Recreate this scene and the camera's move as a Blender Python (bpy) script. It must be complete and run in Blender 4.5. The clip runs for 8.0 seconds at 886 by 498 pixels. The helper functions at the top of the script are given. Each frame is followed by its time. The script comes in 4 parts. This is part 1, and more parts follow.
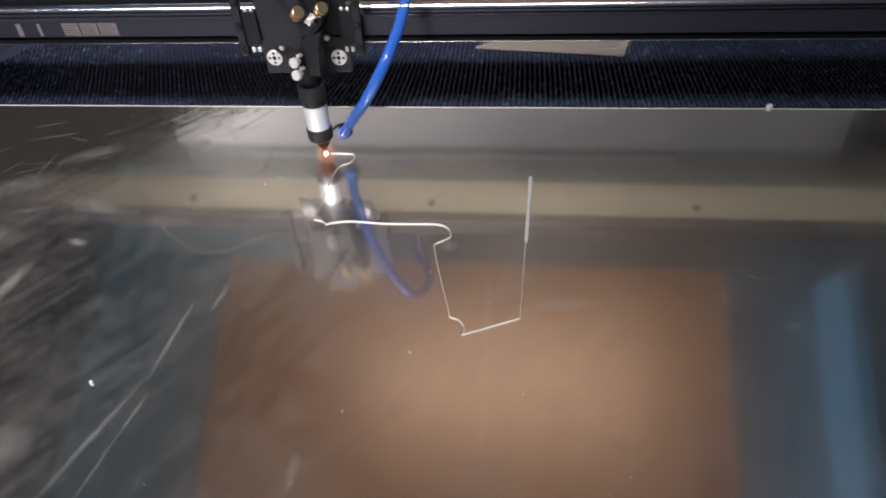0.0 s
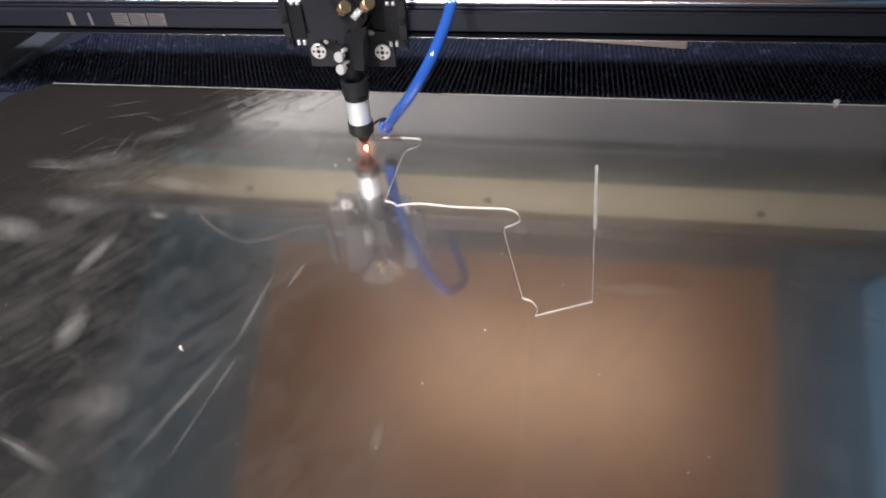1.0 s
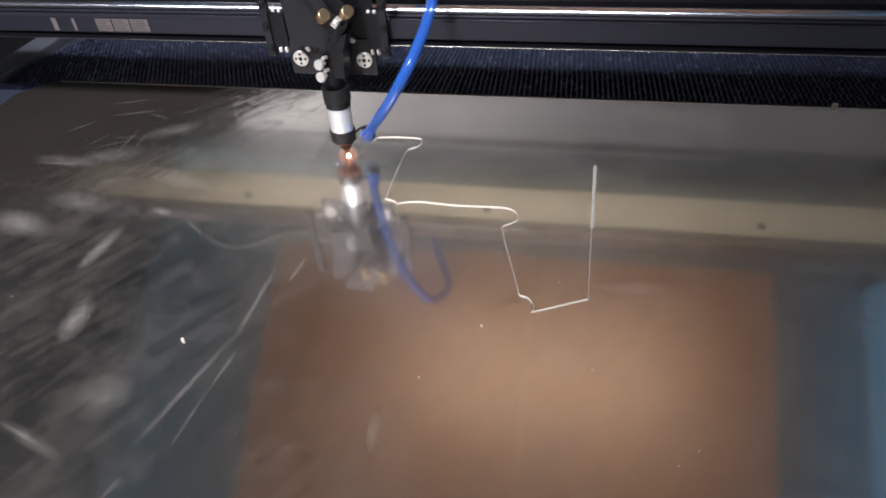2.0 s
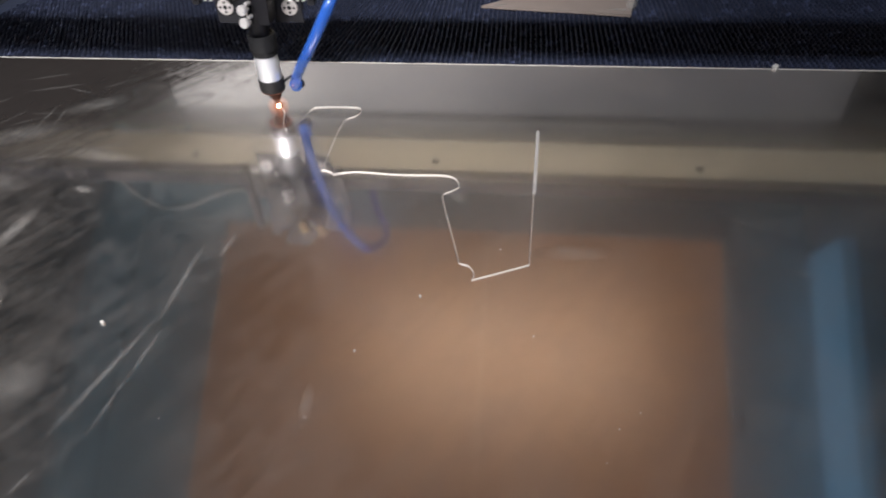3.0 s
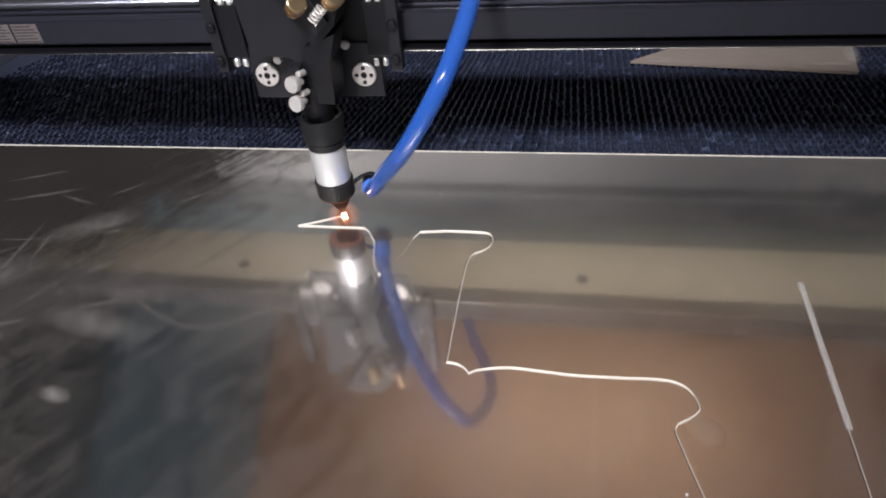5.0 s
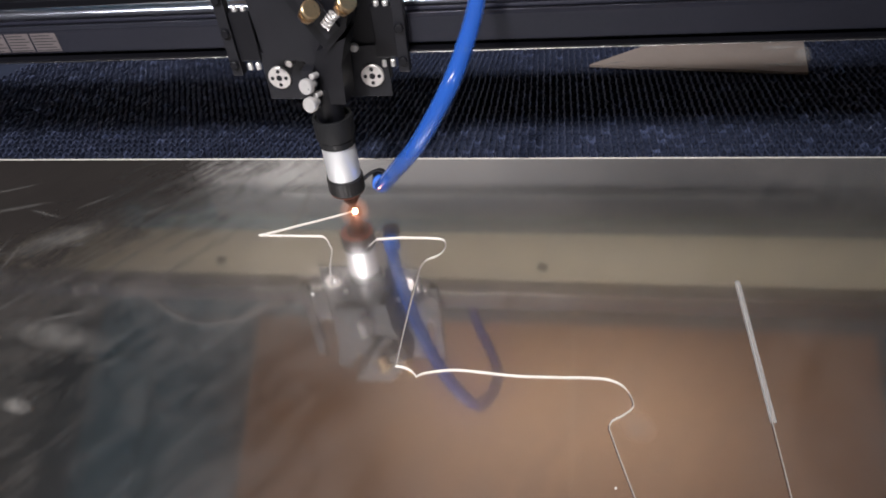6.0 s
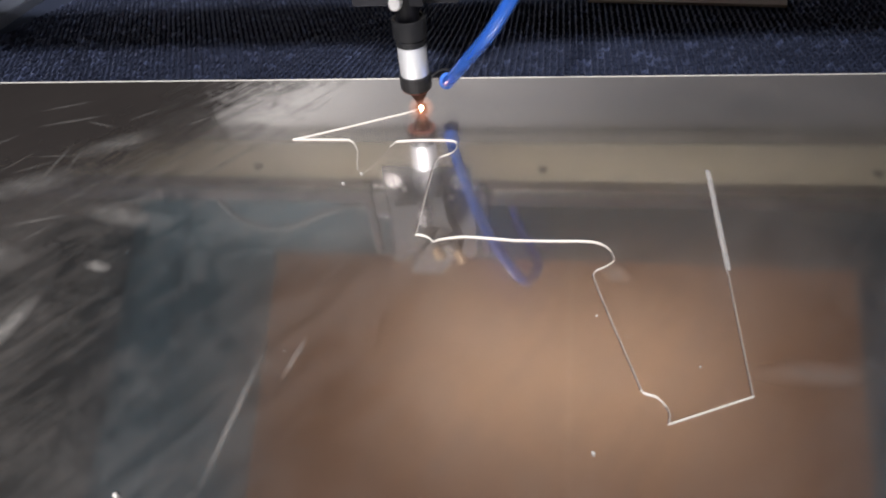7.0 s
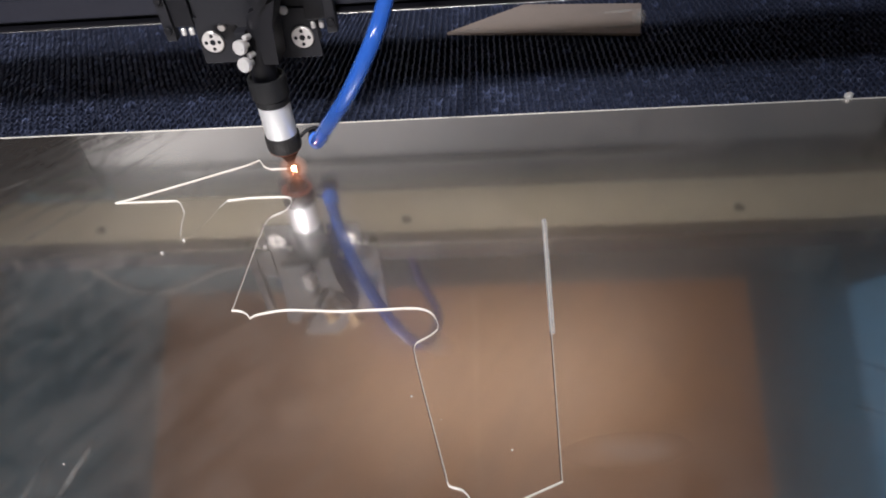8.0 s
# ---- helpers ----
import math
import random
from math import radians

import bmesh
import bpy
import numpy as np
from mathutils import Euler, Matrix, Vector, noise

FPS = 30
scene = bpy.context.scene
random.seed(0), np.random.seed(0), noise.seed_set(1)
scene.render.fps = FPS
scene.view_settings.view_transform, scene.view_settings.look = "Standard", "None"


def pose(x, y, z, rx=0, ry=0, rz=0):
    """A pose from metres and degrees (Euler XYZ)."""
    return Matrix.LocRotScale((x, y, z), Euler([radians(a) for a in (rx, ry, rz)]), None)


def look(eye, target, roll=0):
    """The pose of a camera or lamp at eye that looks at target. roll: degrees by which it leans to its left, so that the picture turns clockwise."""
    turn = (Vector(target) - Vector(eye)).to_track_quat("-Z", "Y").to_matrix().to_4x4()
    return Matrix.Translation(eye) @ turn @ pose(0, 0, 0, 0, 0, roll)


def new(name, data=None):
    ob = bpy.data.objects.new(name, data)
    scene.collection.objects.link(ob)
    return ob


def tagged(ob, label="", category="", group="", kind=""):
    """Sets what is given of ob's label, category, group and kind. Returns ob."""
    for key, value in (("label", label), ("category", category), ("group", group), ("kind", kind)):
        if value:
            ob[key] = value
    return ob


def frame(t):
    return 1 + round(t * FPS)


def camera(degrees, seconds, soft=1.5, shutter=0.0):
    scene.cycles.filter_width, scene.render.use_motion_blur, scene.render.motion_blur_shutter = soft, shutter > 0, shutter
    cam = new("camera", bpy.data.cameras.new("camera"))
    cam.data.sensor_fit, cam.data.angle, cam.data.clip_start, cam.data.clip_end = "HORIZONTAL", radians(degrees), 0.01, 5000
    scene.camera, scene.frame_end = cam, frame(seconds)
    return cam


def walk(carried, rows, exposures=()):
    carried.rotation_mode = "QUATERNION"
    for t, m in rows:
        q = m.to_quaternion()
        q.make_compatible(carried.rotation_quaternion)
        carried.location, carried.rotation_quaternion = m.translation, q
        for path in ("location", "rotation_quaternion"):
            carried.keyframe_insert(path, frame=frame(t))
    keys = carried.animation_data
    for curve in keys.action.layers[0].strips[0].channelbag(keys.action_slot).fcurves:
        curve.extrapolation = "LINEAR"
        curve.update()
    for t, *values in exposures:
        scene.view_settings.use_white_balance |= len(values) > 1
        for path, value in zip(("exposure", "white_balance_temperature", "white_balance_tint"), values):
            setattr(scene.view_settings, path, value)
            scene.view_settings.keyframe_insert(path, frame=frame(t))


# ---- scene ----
cam = camera(68.6, 8.0, soft=1.9, shutter=0.2)
PATH = [
    (0, (0.1887, -0.4968, 0.3957), (0.0561, 0.4112, -0.3776), -3.71),
    (0.5, (0.1543, -0.5118, 0.3997), (-0.0014, 0.3961, -0.3694), -3.32),
    (1, (0.1481, -0.5199, 0.3988), (-0.0296, 0.3745, -0.3812), -3.76),
    (1.2, (0.1493, -0.5265, 0.3959), (-0.0332, 0.3678, -0.3832), -3.85),
    (2.3, (0.1555, -0.5293, 0.4010), (-0.0303, 0.3682, -0.3735), -3.46),
    (2.5, (0.1520, -0.5286, 0.3991), (-0.0333, 0.3671, -0.3777), -3.51),
    (3, (0.1745, -0.5182, 0.3764), (0.0582, 0.3666, -0.4258), -2.53),
    (3.1, (0.1806, -0.5070, 0.3777), (0.0756, 0.3789, -0.4248), -2.94),
    (3.2, (0.1787, -0.4892, 0.3833), (0.0659, 0.3976, -0.4172), -3.71),
    (3.3, (0.1654, -0.4729, 0.3767), (0.0376, 0.4216, -0.4129), -3.49),
    (3.4, (0.1387, -0.4416, 0.3689), (-0.0120, 0.4605, -0.4079), -4.10),
    (3.5, (0.1198, -0.4111, 0.3529), (-0.0414, 0.4931, -0.4194), -3.74),
    (3.6, (0.0952, -0.3794, 0.3401), (-0.0642, 0.5244, -0.4330), -3.09),
    (3.7, (0.0816, -0.3540, 0.3275), (-0.1062, 0.5522, -0.4364), -3.53),
    (4, (0.0381, -0.2843, 0.2966), (-0.1867, 0.6185, -0.4612), -4.93),
    (4.5, (0.0240, -0.2546, 0.2886), (-0.1953, 0.6485, -0.4707), -5.57),
    (5, (0.0421, -0.2431, 0.2979), (-0.1487, 0.6646, -0.4634), -5.34),
    (5.2, (0.0476, -0.2373, 0.3015), (-0.1333, 0.6701, -0.4626), -5.20),
    (6.3, (0.0773, -0.2608, 0.3205), (-0.0983, 0.6469, -0.4445), -6.66),
    (6.4, (0.0725, -0.2737, 0.3284), (-0.1002, 0.6363, -0.4346), -6.70),
    (6.5, (0.0736, -0.2859, 0.3254), (-0.1098, 0.6166, -0.4438), -6.93),
    (6.7, (0.0667, -0.3221, 0.3136), (-0.1231, 0.5643, -0.4727), -6.88),
    (6.8, (0.0645, -0.3376, 0.3079), (-0.1181, 0.5261, -0.5048), -6.38),
    (6.9, (0.0677, -0.3449, 0.3092), (-0.1206, 0.5119, -0.5097), -6.97),
    (7, (0.0792, -0.3447, 0.3103), (-0.1058, 0.5278, -0.4925), -6.32),
    (7.1, (0.0929, -0.3349, 0.3148), (-0.0694, 0.5352, -0.4956), -6.58),
    (7.2, (0.1068, -0.3258, 0.3097), (-0.0400, 0.5584, -0.4882), -6.25),
    (7.3, (0.1141, -0.3150, 0.3160), (-0.0138, 0.5679, -0.4865), -6.13),
    (7.5, (0.1343, -0.3006, 0.3247), (0.0247, 0.5798, -0.4833), -6.16),
    (8, (0.1595, -0.2875, 0.3160), (0.0782, 0.6013, -0.4860), -5.37),
]
walk(cam, [(t, look(eye, target, roll)) for t, eye, target, roll in PATH],
     exposures=[(0, 0.05), (3.2, 0.05), (4.0, -0.22), (5.2, -0.22), (6.3, -0.17), (6.6, -0.08), (6.9, 0.05), (8.0, -0.05)])

# the beam's way: seconds, x, y of the nozzle over the sheet
HEAD = [
    (0.0, -0.0331, 0.1330), (0.5, -0.0526, 0.1305), (0.7, -0.0566, 0.1225), (1.0, -0.0600, 0.1081), (1.2, -0.0646, 0.0965),
    (1.6, -0.0716, 0.0825), (2.0, -0.0780, 0.0880), (2.3, -0.0815, 0.1000), (2.5, -0.0846, 0.1170), (2.8, -0.0919, 0.1290),
    (3.0, -0.0965, 0.1330), (3.2, -0.1072, 0.1330), (3.5, -0.1195, 0.1330), (3.7, -0.1282, 0.1330), (4.0, -0.1412, 0.1330),
    (4.22, -0.1492, 0.1330), (4.5, -0.1359, 0.1385), (5.0, -0.1163, 0.1480), (5.2, -0.1083, 0.1516), (6.3, -0.0666, 0.1722),
    (6.5, -0.0584, 0.1760), (6.7, -0.0505, 0.1800), (6.9, -0.0420, 0.1860), (7.0, -0.0395, 0.1880), (7.2, -0.0356, 0.1825), (7.3, -0.0333, 0.1780),
    (7.5, -0.0259, 0.1730), (8.0, -0.0056, 0.1735),
]
# the part of the outline that is cut before the clip starts
DONE = [
    (0.2023, 0.0898), (0.1981, -0.0196), (0.1942, -0.1188), (0.1475, -0.1400), (0.1487, -0.1324), (0.1434, -0.1234),
    (0.1359, -0.1207), (0.1346, -0.1166), (0.1119, -0.0300), (0.1137, -0.0245), (0.1192, -0.0209), (0.1260, -0.0142),
    (0.1256, -0.0078), (0.1212, 0.0004), (0.1115, 0.0046), (0.0850, 0.0042), (0.0596, 0.0038), (0.0400, 0.0052), (0.0213, 0.0061),
    (0.0035, 0.0024), (-0.0005, -0.0003), (-0.0039, 0.0038), (-0.0092, 0.0064), (-0.0146, 0.0071), (-0.0139, 0.0870),
    (-0.0110, 0.1060), (-0.0016, 0.1133), (0.0022, 0.1216), (0.0004, 0.1303), (-0.0053, 0.1325), (-0.0331, 0.1330),
]

# ---- light ----
world = bpy.data.worlds.new("world")
scene.world = world
world.use_nodes = True
world.node_tree.nodes["Background"].inputs[0].default_value = (0.03, 0.034, 0.04, 1)
world.node_tree.nodes["Background"].inputs[1].default_value = 0.3


def area_lamp(name, eye, target, width, depth, watts, colour):
    data = bpy.data.lights.new(name, "AREA")
    data.shape, data.size, data.size_y, data.energy, data.color = "RECTANGLE", width, depth, watts, colour
    lamp = new(name, data)
    lamp.matrix_world = look(eye, target)
    return lamp


area_lamp("front_lamp_light", (-0.60, -1.5, 1.85), (-0.60, 0.1, 0.0), 2.3, 0.28, 55, (0.90, 0.925, 1.0))
# added spot, out of view: brightens the bed's middle against its edges
spot = bpy.data.lights.new("added_spot_light", "SPOT")
spot.energy, spot.color, spot.spot_size, spot.spot_blend, spot.shadow_soft_size = 260, (1.0, 0.968, 0.965), radians(38), 1.0, 0.10
new("added_spot_light", spot).matrix_world = look((-0.25, -1.22, 1.70), (-0.27, 0.20, 0.03))
area_lamp("rear_lamp_light", (0.17, 1.42, 2.08), (0.17, 0.40, 0.66), 1.3, 0.6, 36, (1.0, 0.98, 0.95))
# added light, out of view, that brightens one end of the rear panel
area_lamp("added_bar_light", (-0.42, 0.466, 0.300), (-0.42, 0.64, 0.262), 0.22, 0.012, 1.0, (1.0, 0.98, 0.96))


# ---- materials ----
def make_material(name, colour, rough=0.5, metal=0.0, vary=0.15, scale=60.0, bump=0.1, fine=600.0, coat=0.0):
    m = bpy.data.materials.new(name)
    m.use_nodes = True
    nt = m.node_tree
    b = nt.nodes["Principled BSDF"]
    tc = nt.nodes.new("ShaderNodeTexCoord")
    n1 = nt.nodes.new("ShaderNodeTexNoise")
    n1.inputs["Scale"].default_value, n1.inputs["Detail"].default_value = scale, 5
    n2 = nt.nodes.new("ShaderNodeTexNoise")
    n2.inputs["Scale"].default_value, n2.inputs["Detail"].default_value = fine, 3
    nt.links.new(tc.outputs["Object"], n1.inputs["Vector"])
    nt.links.new(tc.outputs["Object"], n2.inputs["Vector"])
    ramp = nt.nodes.new("ShaderNodeMixRGB")
    ramp.inputs[1].default_value = (*[c * (1 - vary) for c in colour], 1)
    ramp.inputs[2].default_value = (*[min(1, c * (1 + vary)) for c in colour], 1)
    nt.links.new(n1.outputs["Fac"], ramp.inputs[0])
    nt.links.new(ramp.outputs[0], b.inputs["Base Color"])
    r = nt.nodes.new("ShaderNodeMapRange")
    r.inputs["To Min"].default_value, r.inputs["To Max"].default_value = max(0.02, rough * 0.75), min(1, rough * 1.25)
    nt.links.new(n2.outputs["Fac"], r.inputs["Value"])
    nt.links.new(r.outputs[0], b.inputs["Roughness"])
    b.inputs["Metallic"].default_value = metal
    b.inputs["Specular IOR Level"].default_value = 0.5 if max(colour) > 0.06 else 0.22
    b.inputs["Coat Weight"].default_value = coat
    if bump:
        bp = nt.nodes.new("ShaderNodeBump")
        bp.inputs["Strength"].default_value, bp.inputs["Distance"].default_value = bump, 0.0005
        nt.links.new(n2.outputs["Fac"], bp.inputs["Height"])
        nt.links.new(bp.outputs[0], b.inputs["Normal"])
    return m


BLACK = make_material("black_anodised", (0.005, 0.005, 0.007), 0.45, 0.0, 0.2, 90, 0.12)
SOOT = make_material("sooty_brown", (0.050, 0.024, 0.017), 0.9, 0.0, 0.3, 300, 0.2)
SOOT_BLACK = make_material("scorched_black", (0.012, 0.009, 0.008), 0.7, 0.0, 0.3, 300, 0.2)
SOOT.node_tree.nodes["Principled BSDF"].inputs["Specular IOR Level"].default_value = 0.05
BLACK_PLATE = make_material("black_plate", (0.011, 0.011, 0.014), 0.45, 0.0, 0.15, 50, 0.1)
BEAM = make_material("beam_anodised", (0.012, 0.0125, 0.019), 0.55, 0.0, 0.15, 20, 0.08, 300)
RUBBER = make_material("dark_knurl", (0.013, 0.013, 0.014), 0.36, 0.0, 0.2, 150, 0.3, 900)
# red-brown that paints the spark's glow under the cap
GLOW_BROWN = make_material("glow_brown", (0.20, 0.07, 0.045), 0.7, 0.0, 0.2, 300, 0.1)
CAP = make_material("cap_knurl", (0.018, 0.017, 0.017), 0.3, 0.0, 0.2, 150, 0.3, 900)
SILVER = make_material("turned_aluminium", (0.90, 0.90, 0.91), 0.38, 0.72, 0.03, 40, 0.0, 150)
STEEL = make_material("bright_steel", (0.77, 0.74, 0.725), 0.3, 0.6, 0.1, 300, 0.1)
DISC = make_material("zinc_disc", (0.58, 0.55, 0.53), 0.38, 0.55, 0.15, 400, 0.15)
EDGE = make_material("bare_edge", (0.50, 0.49, 0.48), 0.33, 1.0, 0.4, 9, 0.1)
CHROME = make_material("chrome_rail", (0.80, 0.80, 0.92), 0.2, 1.0, 0.03, 20, 0.0)
BRASS = make_material("brass", (0.75, 0.55, 0.33), 0.3, 1.0, 0.1, 300, 0.1)
HOSE = make_material("blue_hose", (0.028, 0.118, 0.50), 0.16, 0.0, 0.06, 30, 0.03, 200, 0.4)


def see_through(m, share, tint):
    """A soft plastic that lets part of the light straight through."""
    nt = m.node_tree
    clear = nt.nodes.new("ShaderNodeBsdfTransparent")
    clear.inputs[0].default_value = (*tint, 1)
    mix = nt.nodes.new("ShaderNodeMixShader")
    mix.inputs[0].default_value = share
    nt.links.new(nt.nodes["Principled BSDF"].outputs[0], mix.inputs[1])
    nt.links.new(clear.outputs[0], mix.inputs[2])
    nt.links.new(mix.outputs[0], nt.nodes["Material Output"].inputs[0])


see_through(HOSE, 0.36, (0.78, 0.84, 0.90))
FITTING = make_material("blue_fitting", (0.05, 0.16, 0.6), 0.25, 0.0, 0.1, 100, 0.05)
CABLE = make_material("grey_cable", (0.16, 0.157, 0.153), 0.45, 0.0, 0.1, 60, 0.05)
TAN = make_material("cream_underside", (0.88, 0.83, 0.62), 0.6, 0.0, 0.1, 12, 0.08, 200)
LABEL = make_material("label_paper", (0.105, 0.088, 0.09), 0.6, 0.0, 0.08, 100, 0.0)
INK = make_material("label_ink", (0.035, 0.032, 0.035), 0.6, 0.0, 0.1, 200, 0.0)
CUT = make_material("frosted_cut", (0.66, 0.625, 0.57), 0.5, 0.0, 0.12, 500, 0.2, 2500)
CARD = make_material("brown_board", (0.25, 0.205, 0.18), 0.55, 0.0, 0.12, 25, 0.1, 300)
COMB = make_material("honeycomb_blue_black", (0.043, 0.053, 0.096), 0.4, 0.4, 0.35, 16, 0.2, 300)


def comb_variation(m):
    """Every cell has its own tone; a few are much lighter."""
    nt = m.node_tree
    b = nt.nodes["Principled BSDF"]
    geo = nt.nodes.new("ShaderNodeNewGeometry")
    rare = nt.nodes.new("ShaderNodeMath")
    rare.operation = "POWER"
    rare.inputs[1].default_value = 14.0
    nt.links.new(geo.outputs["Random Per Island"], rare.inputs[0])
    curve = nt.nodes.new("ShaderNodeMapRange")
    curve.inputs["To Min"].default_value, curve.inputs["To Max"].default_value = 0.85, 2.2
    nt.links.new(rare.outputs[0], curve.inputs["Value"])
    mul = nt.nodes.new("ShaderNodeMixRGB")
    mul.blend_type = "MULTIPLY"
    mul.inputs[0].default_value = 1.0
    nt.links.new(b.inputs["Base Color"].links[0].from_socket, mul.inputs[1])
    nt.links.new(curve.outputs[0], mul.inputs[2])
    nt.links.new(mul.outputs[0], b.inputs["Base Color"])
    return m


comb_variation(COMB)
# lighter copy of COMB: light on the rib tops put into the colour
COMB_LIT = comb_variation(make_material("honeycomb_rim_lit", (0.074, 0.088, 0.155), 0.5, 0.5, 0.35, 16, 0.2, 300))
# dimmer copy of the cut's tone, for steep pieces that catch less light
CUT_DIM = make_material("dim_cut", (0.52, 0.49, 0.45), 0.35, 0.2, 0.12, 500, 0.2, 2500)
COMB_FLOOR = make_material("bed_tray", (0.024, 0.030, 0.052), 0.7, 0.0, 0.3, 12, 0.1)
RAIL = make_material("bed_rail", (0.10, 0.11, 0.14), 0.45, 0.2, 0.2, 15, 0.1)
BODY = make_material("machine_paint", (0.035, 0.035, 0.038), 0.5, 0.0, 0.1, 8, 0.1)
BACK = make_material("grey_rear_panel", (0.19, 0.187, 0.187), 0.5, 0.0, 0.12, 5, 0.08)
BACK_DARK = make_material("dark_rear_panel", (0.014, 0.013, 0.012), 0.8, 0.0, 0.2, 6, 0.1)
LID_PAINT = make_material("teal_lid_paint", (0.12, 0.225, 0.285), 0.4, 0.0, 0.2, 5, 0.08)


def window_material(name, through_colour):
    """Brown tinted, milky acrylic: lets light through, scattered, under a glossy skin."""
    m = make_material(name, (0.20, 0.14, 0.105), 0.25, 0.0, 0.1, 3, 0.0)
    nt = m.node_tree
    b = nt.nodes["Principled BSDF"]
    tl = nt.nodes.new("ShaderNodeBsdfTranslucent")
    tl.inputs[0].default_value = (*through_colour, 1)
    mix = nt.nodes.new("ShaderNodeMixShader")
    mix.inputs[0].default_value = 0.75
    nt.links.new(b.outputs[0], mix.inputs[1])
    nt.links.new(tl.outputs[0], mix.inputs[2])
    # part of the light goes nearly straight on, only blurred
    onward = nt.nodes.new("ShaderNodeBsdfRefraction")
    onward.inputs["Color"].default_value = (*[c ** 0.5 for c in through_colour], 1)
    onward.inputs["Roughness"].default_value, onward.inputs["IOR"].default_value = 0.50, 1.45
    both = nt.nodes.new("ShaderNodeMixShader")
    both.inputs[0].default_value = WINDOW_CLEAR
    nt.links.new(mix.outputs[0], both.inputs[1])
    nt.links.new(onward.outputs[0], both.inputs[2])
    nt.links.new(both.outputs[0], nt.nodes["Material Output"].inputs[0])
    return m


WINDOW_CLEAR = 0.29
WINDOW = window_material("brown_tinted_window", (0.47, 0.32, 0.225))
SEAM = window_material("pale_window_seam", (0.66, 0.49, 0.36))
BLUE = make_material("blue_paint", (0.21, 0.50, 0.78), 0.45, 0.0, 0.12, 4, 0.08)
ROOM = make_material("room_wall", (0.15, 0.15, 0.15), 0.8, 0.0, 0.1, 3, 0.1, 60)
FLOOR = make_material("room_floor", (0.16, 0.155, 0.15), 0.6, 0.0, 0.2, 4, 0.1, 40)
CRUMB = make_material("acrylic_crumb", (0.55, 0.53, 0.5), 0.4, 0.0, 0.1, 500, 0.1)
LAMP_CASE = make_material("white_lamp_case", (0.7, 0.7, 0.7), 0.5, 0.0, 0.05, 10, 0.0)


def glow_material(name, colour, strength):
    m = bpy.data.materials.new(name)
    m.use_nodes = True
    nt = m.node_tree
    nt.nodes.remove(nt.nodes["Principled BSDF"])
    e = nt.nodes.new("ShaderNodeEmission")
    e.inputs[0].default_value, e.inputs[1].default_value = (*colour, 1), strength
    nt.links.new(e.outputs[0], nt.nodes["Material Output"].inputs[0])
    return m


def bloom_material():
    """Painted bloom for the spark: nearly clear, faintly glowing."""
    m = glow_material("spark_bloom", (1.0, 0.46, 0.30), 1.5)
    nt = m.node_tree
    clear = nt.nodes.new("ShaderNodeBsdfTransparent")
    mix = nt.nodes.new("ShaderNodeMixShader")
    mix.inputs[0].default_value = 0.036
    nt.links.new(clear.outputs[0], mix.inputs[1])
    nt.links.new(nt.nodes["Emission"].outputs[0], mix.inputs[2])
    nt.links.new(mix.outputs[0], nt.nodes["Material Output"].inputs[0])
    return m


BLOOM = bloom_material()
SPARK_CORE = glow_material("spark_core", (1.0, 0.40, 0.25), 330.0)


